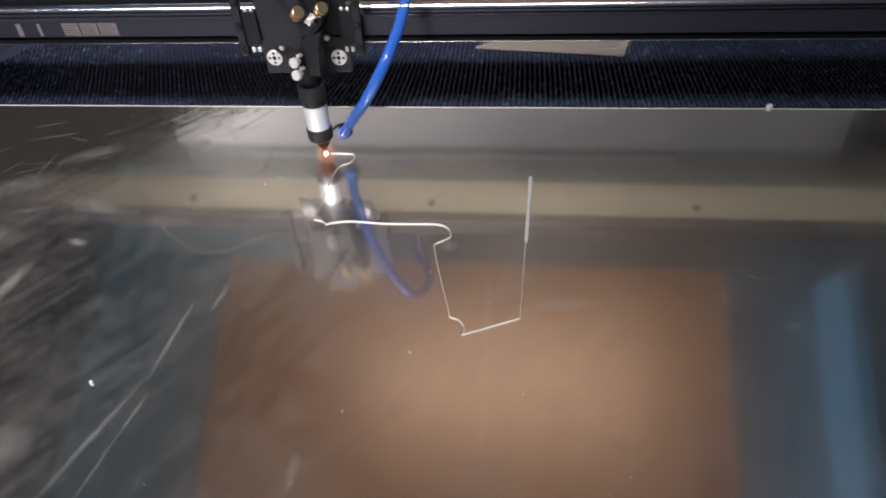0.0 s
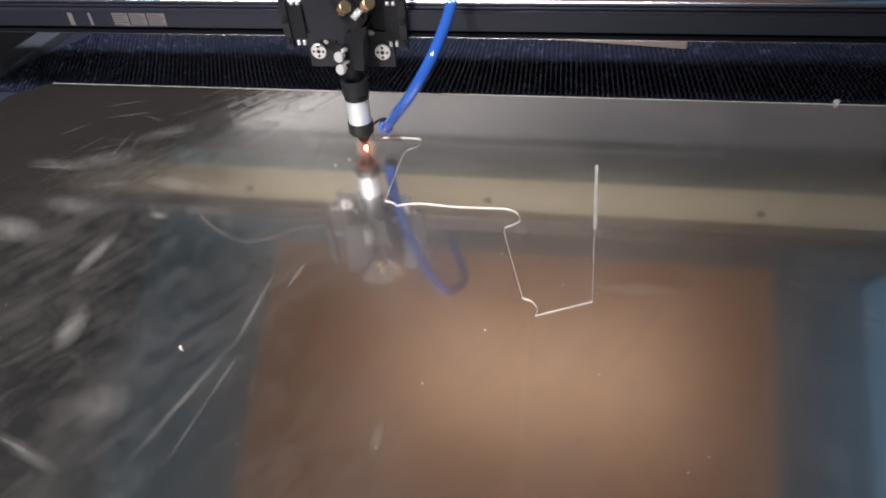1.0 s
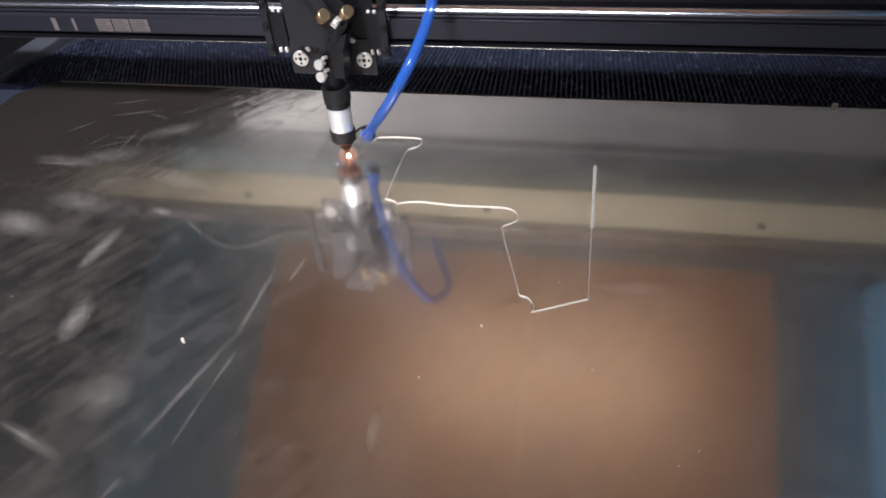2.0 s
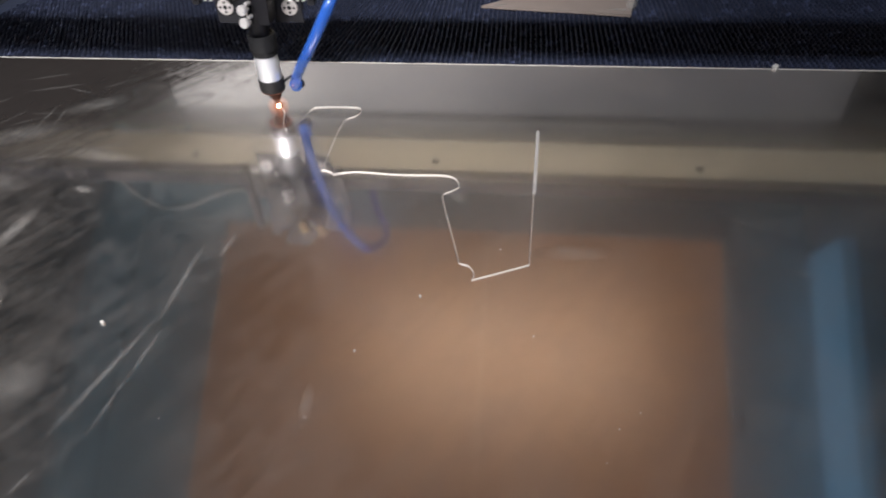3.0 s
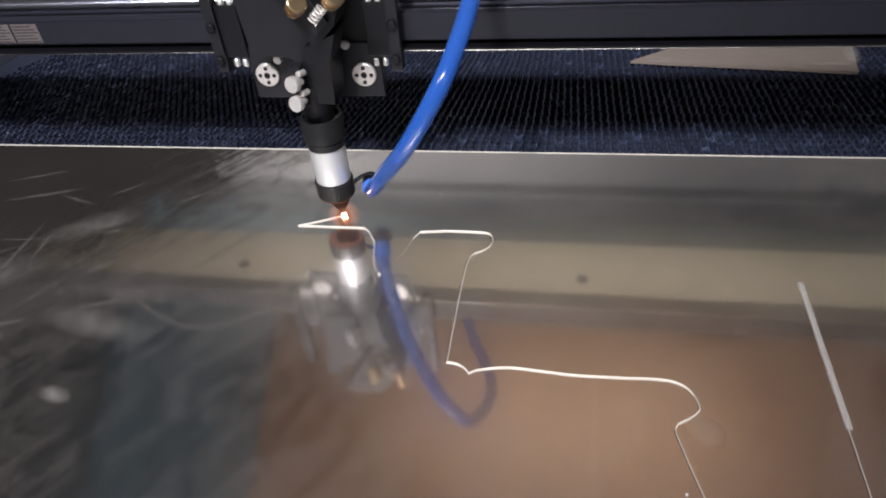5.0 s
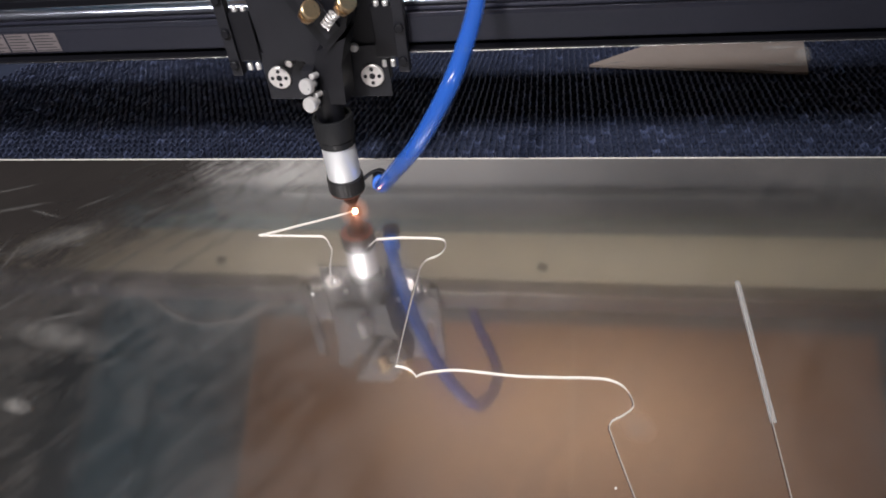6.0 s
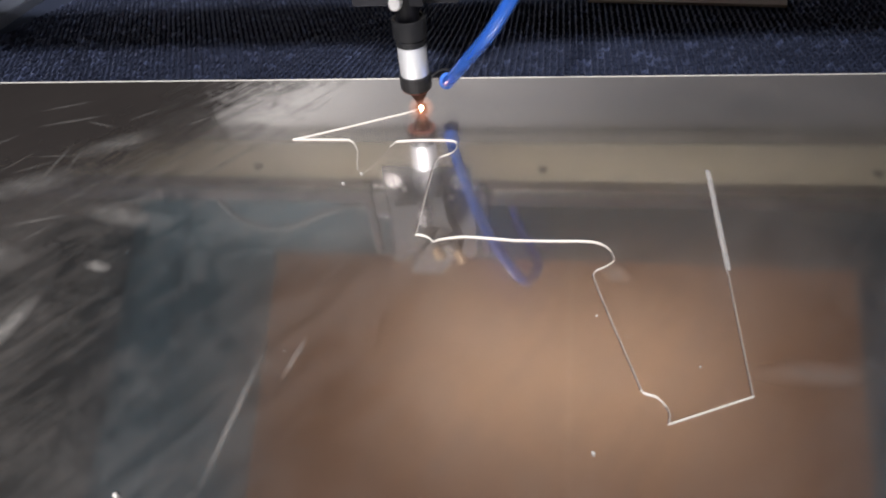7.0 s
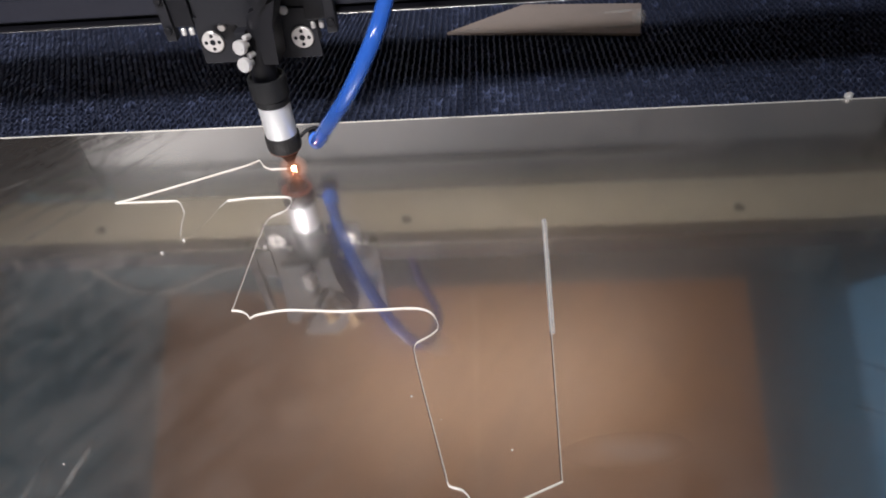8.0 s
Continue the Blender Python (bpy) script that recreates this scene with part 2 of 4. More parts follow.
def sheet_material():
    """Mirrored acrylic under a dull, dusty film: a blurred mirror with fine scratches."""
    m = bpy.data.materials.new("dusty_mirror_sheet")
    m.use_nodes = True
    nt = m.node_tree
    b = nt.nodes["Principled BSDF"]
    tc = nt.nodes.new("ShaderNodeTexCoord")
    big = nt.nodes.new("ShaderNodeTexNoise")
    big.inputs["Scale"].default_value, big.inputs["Detail"].default_value = 7, 6
    dust = nt.nodes.new("ShaderNodeTexNoise")
    dust.inputs["Scale"].default_value, dust.inputs["Detail"].default_value = 900, 2
    stretch = nt.nodes.new("ShaderNodeMapping")
    stretch.vector_type = "TEXTURE"
    stretch.inputs["Scale"].default_value = (0.025, 0.0024, 1)
    stretch.inputs["Rotation"].default_value = (0, 0, 0.5)
    lines = nt.nodes.new("ShaderNodeTexNoise")
    lines.inputs["Scale"].default_value, lines.inputs["Detail"].default_value = 1.0, 4
    nt.links.new(tc.outputs["Object"], big.inputs["Vector"])
    nt.links.new(tc.outputs["Object"], dust.inputs["Vector"])
    nt.links.new(tc.outputs["Object"], stretch.inputs["Vector"])
    nt.links.new(stretch.outputs[0], lines.inputs["Vector"])
    rr = nt.nodes.new("ShaderNodeMapRange")
    rr.inputs["From Min"].default_value, rr.inputs["From Max"].default_value = 0.3, 0.7
    rr.inputs["To Min"].default_value, rr.inputs["To Max"].default_value = SHEET_ROUGH * 0.8, SHEET_ROUGH * 1.2
    nt.links.new(big.outputs["Fac"], rr.inputs["Value"])
    nt.links.new(rr.outputs[0], b.inputs["Roughness"])
    b.inputs["Base Color"].default_value = (*SHEET_COLOUR, 1)
    b.inputs["Metallic"].default_value = 1.0
    bp = nt.nodes.new("ShaderNodeBump")
    bp.inputs["Strength"].default_value, bp.inputs["Distance"].default_value = 0.04, 0.0002
    nt.links.new(lines.outputs["Fac"], bp.inputs["Height"])
    nt.links.new(bp.outputs[0], b.inputs["Normal"])
    film = nt.nodes.new("ShaderNodeBsdfDiffuse")
    film.inputs[0].default_value = (0.46, 0.41, 0.375, 1)
    fm = nt.nodes.new("ShaderNodeMapRange")
    fm.inputs["From Min"].default_value, fm.inputs["From Max"].default_value = 1.20, 1.62
    fm.inputs["To Min"].default_value, fm.inputs["To Max"].default_value = 0.002, 0.095
    cloud = nt.nodes.new("ShaderNodeTexNoise")
    cloud.inputs["Scale"].default_value, cloud.inputs["Detail"].default_value = 34, 8
    cloud.inputs["Roughness"].default_value, cloud.inputs["Distortion"].default_value = 0.68, 0.6
    nt.links.new(tc.outputs["Object"], cloud.inputs["Vector"])
    wipe = nt.nodes.new("ShaderNodeMapping")
    wipe.vector_type = "TEXTURE"
    wipe.inputs["Scale"].default_value, wipe.inputs["Rotation"].default_value = (0.10, 0.014, 1), (0, 0, 1.0)
    nt.links.new(tc.outputs["Object"], wipe.inputs["Vector"])
    swipe = nt.nodes.new("ShaderNodeTexNoise")
    swipe.inputs["Scale"].default_value, swipe.inputs["Detail"].default_value, swipe.inputs["Roughness"].default_value = 1.0, 7, 0.65
    nt.links.new(wipe.outputs[0], swipe.inputs["Vector"])
    sums = nt.nodes.new("ShaderNodeMath")
    sums.operation = "ADD"
    nt.links.new(cloud.outputs["Fac"], sums.inputs[0])
    nt.links.new(swipe.outputs["Fac"], sums.inputs[1])
    more = nt.nodes.new("ShaderNodeMath")
    more.operation = "MULTIPLY_ADD"
    more.inputs[1].default_value = 0.7
    add = nt.nodes.new("ShaderNodeMath")
    add.operation = "MULTIPLY_ADD"
    add.inputs[1].default_value = 0.25
    nt.links.new(dust.outputs["Fac"], add.inputs[0])
    nt.links.new(big.outputs["Fac"], add.inputs[2])
    nt.links.new(sums.outputs[0], more.inputs[0])
    nt.links.new(add.outputs[0], more.inputs[2])
    nt.links.new(more.outputs[0], fm.inputs["Value"])
    mix = nt.nodes.new("ShaderNodeMixShader")
    nt.links.new(fm.outputs[0], mix.inputs[0])
    haze = nt.nodes.new("ShaderNodeBsdfAnisotropic")
    haze.inputs["Color"].default_value = (*SHEET_COLOUR, 1)
    haze.inputs["Roughness"].default_value = SHEET_HAZE
    both = nt.nodes.new("ShaderNodeMixShader")
    both.inputs[0].default_value = 0.62
    nt.links.new(b.outputs[0], both.inputs[1])
    nt.links.new(haze.outputs[0], both.inputs[2])
    nt.links.new(both.outputs[0], mix.inputs[1])
    nt.links.new(film.outputs[0], mix.inputs[2])
    # towards one end the skin is rubbed matt and dirty
    spread = nt.nodes.new("ShaderNodeVectorMath")
    spread.operation = "DOT_PRODUCT"
    spread.inputs[1].default_value = (-1.0, 0.80, 0.0)
    nt.links.new(tc.outputs["Object"], spread.inputs[0])
    edge = nt.nodes.new("ShaderNodeMath")
    edge.operation = "MULTIPLY_ADD"
    edge.inputs[1].default_value = 0.30
    nt.links.new(sums.outputs[0], edge.inputs[0])
    nt.links.new(spread.outputs["Value"], edge.inputs[2])
    worn = nt.nodes.new("ShaderNodeMapRange")
    worn.inputs["From Min"].default_value, worn.inputs["From Max"].default_value = 0.605, 0.76
    worn.inputs["To Min"].default_value, worn.inputs["To Max"].default_value = 0.0, 0.93
    nt.links.new(edge.outputs[0], worn.inputs["Value"])
    dirt = nt.nodes.new("ShaderNodeBsdfDiffuse")
    dirt.inputs[0].default_value = (0.022, 0.019, 0.018, 1)
    last = nt.nodes.new("ShaderNodeMixShader")
    nt.links.new(worn.outputs[0], last.inputs[0])
    nt.links.new(mix.outputs[0], last.inputs[1])
    nt.links.new(dirt.outputs[0], last.inputs[2])
    nt.links.new(last.outputs[0], nt.nodes["Material Output"].inputs[0])
    return m


SHEET_HAZE = 0.27
SHEET_ROUGH = 0.064
SHEET_COLOUR = (0.78, 0.735, 0.71)
SHEET = sheet_material()


def smudge_material(strength, grain):
    """A greasy, dusty mark that fades towards its rim."""
    m = bpy.data.materials.new("smudge")
    m.use_nodes = True
    nt = m.node_tree
    nt.nodes.remove(nt.nodes["Principled BSDF"])
    tc = nt.nodes.new("ShaderNodeTexCoord")
    mp = nt.nodes.new("ShaderNodeMapping")
    mp.inputs["Location"].default_value, mp.inputs["Scale"].default_value = (-1, -1, 0), (2, 2, 0)
    gr = nt.nodes.new("ShaderNodeTexGradient")
    gr.gradient_type = "SPHERICAL"
    no = nt.nodes.new("ShaderNodeTexNoise")
    no.inputs["Scale"].default_value, no.inputs["Detail"].default_value = grain, 4
    mul = nt.nodes.new("ShaderNodeMath")
    mul.operation = "MULTIPLY"
    mr = nt.nodes.new("ShaderNodeMapRange")
    mr.inputs["From Min"].default_value, mr.inputs["From Max"].default_value = 0.05, 0.5
    mr.inputs["To Min"].default_value, mr.inputs["To Max"].default_value = 0.0, strength
    nt.links.new(tc.outputs["Generated"], mp.inputs[0])
    nt.links.new(mp.outputs[0], gr.inputs[0])
    nt.links.new(tc.outputs["Object"], no.inputs["Vector"])
    nt.links.new(gr.outputs["Fac"], mul.inputs[0])
    nt.links.new(no.outputs["Fac"], mul.inputs[1])
    nt.links.new(mul.outputs[0], mr.inputs["Value"])
    tr = nt.nodes.new("ShaderNodeBsdfTransparent")
    df = nt.nodes.new("ShaderNodeBsdfDiffuse")
    df.inputs[0].default_value = (0.6, 0.58, 0.55, 1)
    mix = nt.nodes.new("ShaderNodeMixShader")
    nt.links.new(mr.outputs[0], mix.inputs[0])
    nt.links.new(tr.outputs[0], mix.inputs[1])
    nt.links.new(df.outputs[0], mix.inputs[2])
    nt.links.new(mix.outputs[0], nt.nodes["Material Output"].inputs[0])
    return m


SMUDGE = smudge_material(0.15, 160.0)
WEAR = smudge_material(0.4, 160.0)
SMUDGE_FAINT = smudge_material(0.085, 90.0)
SCRATCH = smudge_material(0.11, 220.0)


# ---- builders ----
def part(name, bm, material, parent=None, label=""):
    me = bpy.data.meshes.new(name)
    bmesh.ops.recalc_face_normals(bm, faces=bm.faces)
    bm.to_mesh(me)
    bm.free()
    me.materials.append(material)
    ob = new(name, me)
    ob.parent = parent
    return tagged(ob, label)


def smooth(ob, angle=35):
    ob.data.shade_smooth()
    ob.data.set_sharp_from_angle(angle=radians(angle))
    return ob


def box(bm, lo, hi, bevel=0.0, m=None):
    made = bmesh.ops.create_cube(bm, size=1)["verts"]
    c = [(a + b) / 2 for a, b in zip(lo, hi)]
    s = [b - a for a, b in zip(lo, hi)]
    bmesh.ops.transform(bm, matrix=Matrix.Translation(c) @ Matrix.Diagonal((*s, 1)), verts=made)
    if bevel:
        edges = list({e for v in made for e in v.link_edges})
        made = bmesh.ops.bevel(bm, geom=edges, offset=bevel, segments=2, affect="EDGES", profile=0.7)["verts"]
    if m is not None:
        bmesh.ops.transform(bm, matrix=m, verts=made)
    return bm


def lathe(bm, profile, segments=40, m=None, knurl=0.0):
    """Turns (radius, height) pairs about z."""
    rings = []
    for r, z in profile:
        ring = []
        for i in range(segments):
            a = 2 * math.pi * i / segments
            rr = r + (knurl if i % 2 else 0.0)
            v = Vector((rr * math.cos(a), rr * math.sin(a), z))
            ring.append(bm.verts.new(m @ v if m is not None else v))
        rings.append(ring)
    for a, b in zip(rings, rings[1:]):
        for i in range(segments):
            j = (i + 1) % segments
            bm.faces.new((a[i], a[j], b[j], b[i]))
    bm.faces.new(rings[0])
    bm.faces.new(rings[-1])
    return bm


def prism(bm, outline, depth, m=None):
    """An outline in x, z pushed along y by depth."""
    a = [Vector((x, 0, z)) for x, z in outline]
    b = [Vector((x, depth, z)) for x, z in outline]
    if m is not None:
        a, b = [m @ v for v in a], [m @ v for v in b]
    a, b = [bm.verts.new(v) for v in a], [bm.verts.new(v) for v in b]
    bm.faces.new(a)
    bm.faces.new(b)
    n = len(a)
    for i in range(n):
        bm.faces.new((a[i], a[(i + 1) % n], b[(i + 1) % n], b[i]))
    return bm


def tube_along(bm, points, radius, sides=16, steps=8):
    """A round tube along a smooth curve through the points."""
    pts = [Vector(p) for p in points]
    path = []
    for i in range(len(pts) - 1):
        p0, p1, p2, p3 = pts[max(i - 1, 0)], pts[i], pts[i + 1], pts[min(i + 2, len(pts) - 1)]
        for k in range(steps):
            s = k / steps
            path.append(0.5 * (2 * p1 + (p2 - p0) * s + (2 * p0 - 5 * p1 + 4 * p2 - p3) * s * s + (3 * p1 - p0 - 3 * p2 + p3) * s ** 3))
    path.append(pts[-1])
    rings, side = [], Vector((0, 1, 0.01))
    for i, p in enumerate(path):
        way = (path[min(i + 1, len(path) - 1)] - path[max(i - 1, 0)]).normalized()
        u = (side - way * side.dot(way)).normalized()
        w = way.cross(u)
        side = u
        rings.append([bm.verts.new(p + radius * (math.cos(2 * math.pi * k / sides) * u + math.sin(2 * math.pi * k / sides) * w)) for k in range(sides)])
    for a, b in zip(rings, rings[1:]):
        for k in range(sides):
            j = (k + 1) % sides
            bm.faces.new((a[k], a[j], b[j], b[k]))
    bm.faces.new(rings[0])
    bm.faces.new(rings[-1])
    return bm


def facing(x, y, z, turn=0.0, nod=0.0):
    """The pose of a turned piece whose axis looks towards -y."""
    return pose(x, y, z, 90 + nod, 0, turn)


# ---- the room ----
def build_room():
    for name, lo, hi, mat, label in (
        ("floor", (-2.6, -2.6, -0.98), (2.6, 2.6, -0.9), FLOOR, "grey concrete workshop floor"),
        ("ceiling", (-2.6, -2.6, 2.2), (2.6, 2.6, 2.28), ROOM, "plain grey workshop ceiling"),
        ("wall_north", (-2.6, 2.5, -0.9), (2.6, 2.6, 2.2), ROOM, "plain grey workshop wall"),
        ("wall_south", (-2.6, -2.6, -0.9), (2.6, -2.5, 2.2), ROOM, "plain grey workshop wall"),
        ("wall_west", (-2.6, -2.5, -0.9), (-2.5, 2.5, 2.2), ROOM, "plain grey workshop wall"),
        ("wall_east", (2.5, -2.5, -0.9), (2.6, 2.5, 2.2), ROOM, "plain grey workshop wall"),
    ):
        tagged(part(name, box(bmesh.new(), lo, hi), mat), label, name.split("_")[0], kind="structure")
    for x, y, z, tilt, half in ((-0.60, -1.5, 1.85, 41, 1.17), (0.17, 1.42, 2.08, -36, 0.66)):
        lamp = tagged(new("ceiling_lamp"), "white ceiling lamp case on two rods", "lamp", group="ceiling lamps")
        lamp.matrix_world = pose(x, y, z)
        part("case", box(bmesh.new(), (-half, -0.31, 0.02), (half, 0.31, 0.05), 0.006, pose(0, 0, 0, tilt)), LAMP_CASE, lamp)
        for dx in (-0.8 * half, 0.8 * half):
            part("rod", box(bmesh.new(), (dx - 0.006, -0.006, 0.05), (dx + 0.006, 0.006, 2.2 - z)), STEEL, lamp)


    # housing for the added spot
    lamp = tagged(new("added_spot"), "unseen round white spot lamp, added to brighten the middle of the bed", "lamp")
    lamp.matrix_world = pose(-0.25, -1.22, 1.70)
    part("housing", lathe(bmesh.new(), [(0.13, 0.02), (0.13, 0.04), (0.09, 0.12), (0.04, 0.14)], 32, look((0, 0, 0), (0.15, 1.42, -1.67))), LAMP_CASE, lamp)
    part("rod", box(bmesh.new(), (-0.018, -0.088, 0.09), (-0.002, -0.072, 0.50)), STEEL, lamp)


# ---- the machine ----
def build_machine():
    body = tagged(new("laser_cutter_body"), "grey painted steel laser cutter body round the bed", "machine")
    part("tub", box(bmesh.new(), (-0.86, -0.86, -0.9), (1.0, 0.72, -0.075), 0.01), BODY, body)
    part("side_wall", box(bmesh.new(), (-0.86, -0.8, -0.075), (-0.80, 0.64, 0.20), 0.004), BODY, body)
    part("side_wall", box(bmesh.new(), (0.95, -0.8, -0.075), (1.0, 0.64, 0.20), 0.004), BODY, body)
    part("front_wall", box(bmesh.new(), (-0.86, -0.86, -0.075), (1.0, -0.8, 0.05), 0.004), BODY, body)
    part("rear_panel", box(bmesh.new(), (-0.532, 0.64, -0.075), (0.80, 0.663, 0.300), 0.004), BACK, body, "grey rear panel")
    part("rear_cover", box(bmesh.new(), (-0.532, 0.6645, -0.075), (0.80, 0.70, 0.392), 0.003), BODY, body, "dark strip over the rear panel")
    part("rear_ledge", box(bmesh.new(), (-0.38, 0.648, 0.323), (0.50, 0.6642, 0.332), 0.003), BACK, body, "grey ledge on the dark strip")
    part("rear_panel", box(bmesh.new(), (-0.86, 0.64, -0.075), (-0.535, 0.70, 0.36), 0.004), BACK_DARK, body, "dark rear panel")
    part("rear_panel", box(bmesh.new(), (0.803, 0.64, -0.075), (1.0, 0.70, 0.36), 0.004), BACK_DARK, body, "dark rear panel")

    # case for the added bar light, kept out of view behind the beam
    bar = tagged(new("added_light_bar"), "unseen slim light bar on two arms, added to brighten the rear panel", "lamp")
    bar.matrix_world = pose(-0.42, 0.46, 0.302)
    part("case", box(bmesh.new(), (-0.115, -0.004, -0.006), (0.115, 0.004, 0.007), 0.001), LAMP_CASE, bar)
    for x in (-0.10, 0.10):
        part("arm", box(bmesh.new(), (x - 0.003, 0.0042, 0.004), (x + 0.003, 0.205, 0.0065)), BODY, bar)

    lid = tagged(new("machine_lid"), "open machine lid with dark frame and brown tinted window", "lid")
    # local y runs along the lid from the hinge towards its raised front edge
    lid.matrix_world = Matrix.Translation((0, 0.80, 0.395)) @ Euler((radians(-34), 0, 0)).to_matrix().to_4x4() @ Matrix.Rotation(math.pi, 4, "Z")
    part("frame_rail", box(bmesh.new(), (-0.80, 0.0, 0.0), (0.66, 0.277, 0.03), 0.004), LID_PAINT, lid)
    part("frame_rail", box(bmesh.new(), (-0.80, 1.10, 0.0), (0.66, 1.20, 0.03), 0.004), LID_PAINT, lid)
    part("frame_stile", box(bmesh.new(), (-0.80, 0.279, 0.0), (-0.632, 1.0985, 0.03), 0.004), LID_PAINT, lid)
    part("frame_stile", box(bmesh.new(), (0.462, 0.279, 0.0), (0.66, 1.098, 0.03), 0.004), LID_PAINT, lid)
    for x0, x1 in ((-0.640, -0.1340), (-0.1295, 0.470)):
        part("window", box(bmesh.new(), (x0, 0.270, 0.010), (x1, 1.105, 0.016)), WINDOW, lid, "brown tinted translucent window")
    part("window_seam", box(bmesh.new(), (-0.1343, 0.268, 0.0095), (-0.1292, 1.107, 0.0165)), SEAM, lid, "pale seam between the tinted windows")
    part("skirt", box(bmesh.new(), (-0.83, 0.30, -0.13), (-0.803, 1.20, 0.03), 0.004), BLUE, lid, "blue painted side skirt")
    part("skirt", box(bmesh.new(), (0.663, 0.02, -0.13), (0.69, 1.20, 0.03), 0.004), LID_PAINT, lid)
    for x in (-0.6, 0.45):
        part("hinge", lathe(bmesh.new(), [(0.012, -0.05), (0.012, 0.05)], 16, pose(x, -0.01, 0.0, 0, 90, 0)), STEEL, lid)


def build_bed():
    tray = part("bed_tray", box(bmesh.new(), (-0.655, -0.74, -0.07), (0.90, 0.63, -0.0085), 0.002), COMB_FLOOR)
    tagged(tray, "dark steel tray under the honeycomb", "tray", kind="structure")
    for x0, x1 in ((-0.70, -0.657), (0.902, 0.945)):
        rail = part("bed_rail", box(bmesh.new(), (x0, -0.74, -0.073), (x1, 0.63, 0.004), 0.003), RAIL)
        tagged(rail, "dark grey rail along the honeycomb bed", "rail", group="bed rails")
    # six-sided cells, open to the top, drawn out into ribs that run from front to back
    dx, dy, wall, top, low = 0.0068, 0.0084, 0.0015, -0.0042, -0.0082
    verts, faces, slots = [], [], []
    rows = int((0.622 - 0.228) / dy)
    cols = int((0.890 + 0.645) / dx)
    rng = random.Random(4)
    hexa = [(1, 0.46), (0, 0.54), (-1, 0.46), (-1, -0.46), (0, -0.54), (1, -0.46)]
    for j in range(rows):
        for i in range(cols):
            # the cells lean over towards one side of the bed
            lean = 0.42 * min(1.0, max(0.0, (0.06 - (-0.645 + dx * i)) / 0.30))
            cx, cy = -0.645 + dx * (i - 12 * lean + lean * j + 0.10 * (j % 2)), 0.230 + dy * j
            base = len(verts)
            lift = rng.gauss(0, 0.0006)
            hx, hy, g = dx / 2, dy, wall
            for a, b in hexa:
                verts.append((cx + hx * a, cy + hy * b, top + lift + (0.0009 if a else -0.0026) + rng.gauss(0, 0.00028)))
            for a, b in hexa:
                verts.append((cx + (hx - g / 2) * a, cy + (hy - g) * b, top + lift + (0.0005 if a else -0.0030)))
            for a, b in hexa:
                verts.append((cx + (hx - g / 2) * a, cy + (hy - g) * b, low))
            for k in range(6):
                n = (k + 1) % 6
                faces.append((base + k, base + n, base + 6 + n, base + 6 + k))
                faces.append((base + 6 + k, base + 6 + n, base + 12 + n, base + 12 + k))
                # the long side ribs get the lit copy along their tops
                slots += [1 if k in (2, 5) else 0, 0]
    me = bpy.data.meshes.new("honeycomb")
    me.from_pydata(verts, [], faces)
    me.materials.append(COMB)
    me.materials.append(COMB_LIT)
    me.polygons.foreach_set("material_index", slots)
    tagged(new("honeycomb_bed", me), "blue-black aluminium honeycomb cutting bed", "honeycomb", kind="stuff")
    # what carries the sheet in front
    tagged(part("bed_slab", box(bmesh.new(), (-0.65, -0.735, -0.0083), (0.895, 0.222, -0.0035)), COMB_FLOOR),
           "dark bed under the mirrored sheet", "bed", kind="structure")


def build_sheet():
    bm = bmesh.new()
    outline = [(-0.602, -0.70), (0.80, -0.70), (0.80, 0.2455), (-0.560, 0.2455), (-0.602, 0.205)]
    lo = [bm.verts.new((x, y, -0.0033)) for x, y in outline]
    hi = [bm.verts.new((x, y, 0.0)) for x, y in outline]
    bm.faces.new(lo)
    bm.faces.new(hi)
    for i in range(5):
        bm.faces.new((lo[i], lo[(i + 1) % 5], hi[(i + 1) % 5], hi[i]))
    edges = [e for e in bm.edges if all(v.co.z > -0.001 for v in e.verts)]
    bmesh.ops.bevel(bm, geom=edges, offset=0.0004, segments=1, affect="EDGES")
    sheet = part("mirror_sheet", bm, SHEET)
    tagged(sheet, "smudged and scratched mirrored acrylic sheet lying on the bed", "sheet")
    # the bright sawn rim at the back
    bm = bmesh.new()
    box(bm, (-0.56, 0.2457, -0.0033), (0.80, 0.2468, 0.0004), 0.0003)
    part("sawn_edge", bm, CUT, sheet, "pale sawn edge")
    return sheet


def ridge(name, a, b, parent, size=1.0):
    """One straight piece of cut: a thin, raised, frosted fin for the kerf's wall."""
    a, b = Vector((*a, 0)), Vector((*b, 0))
    way = (b - a).normalized()
    a, b = a - way * 0.0002, b + way * 0.0002
    side = Vector((-way.y, way.x, 0))
    lie = abs(way.x) ** 1.6
    half, high = 0.00031 + 0.00011 * lie, 0.00015 + 0.00095 * lie * size
    if size < 0.2:
        half, high = 0.00010, 0.00003
    bm = bmesh.new()
    section = [(-half, -0.0009), (-half, high * 0.75), (-half * 0.5, high), (half * 0.5, high), (half, high * 0.75), (half, -0.0009)]
    r0 = [bm.verts.new(a + side * s + Vector((0, 0, z))) for s, z in section]
    r1 = [bm.verts.new(b + side * s + Vector((0, 0, z))) for s, z in section]
    for i in range(len(section)):
        j = (i + 1) % len(section)
        bm.faces.new((r0[i], r0[j], r1[j], r1[i]))
    bm.faces.new(r0)
    bm.faces.new(r1)
    # how little light steep or faint pieces return is put into their tone
    return part(name, bm, CUT if lie > 0.22 and size > 0.2 else CUT_DIM, parent)


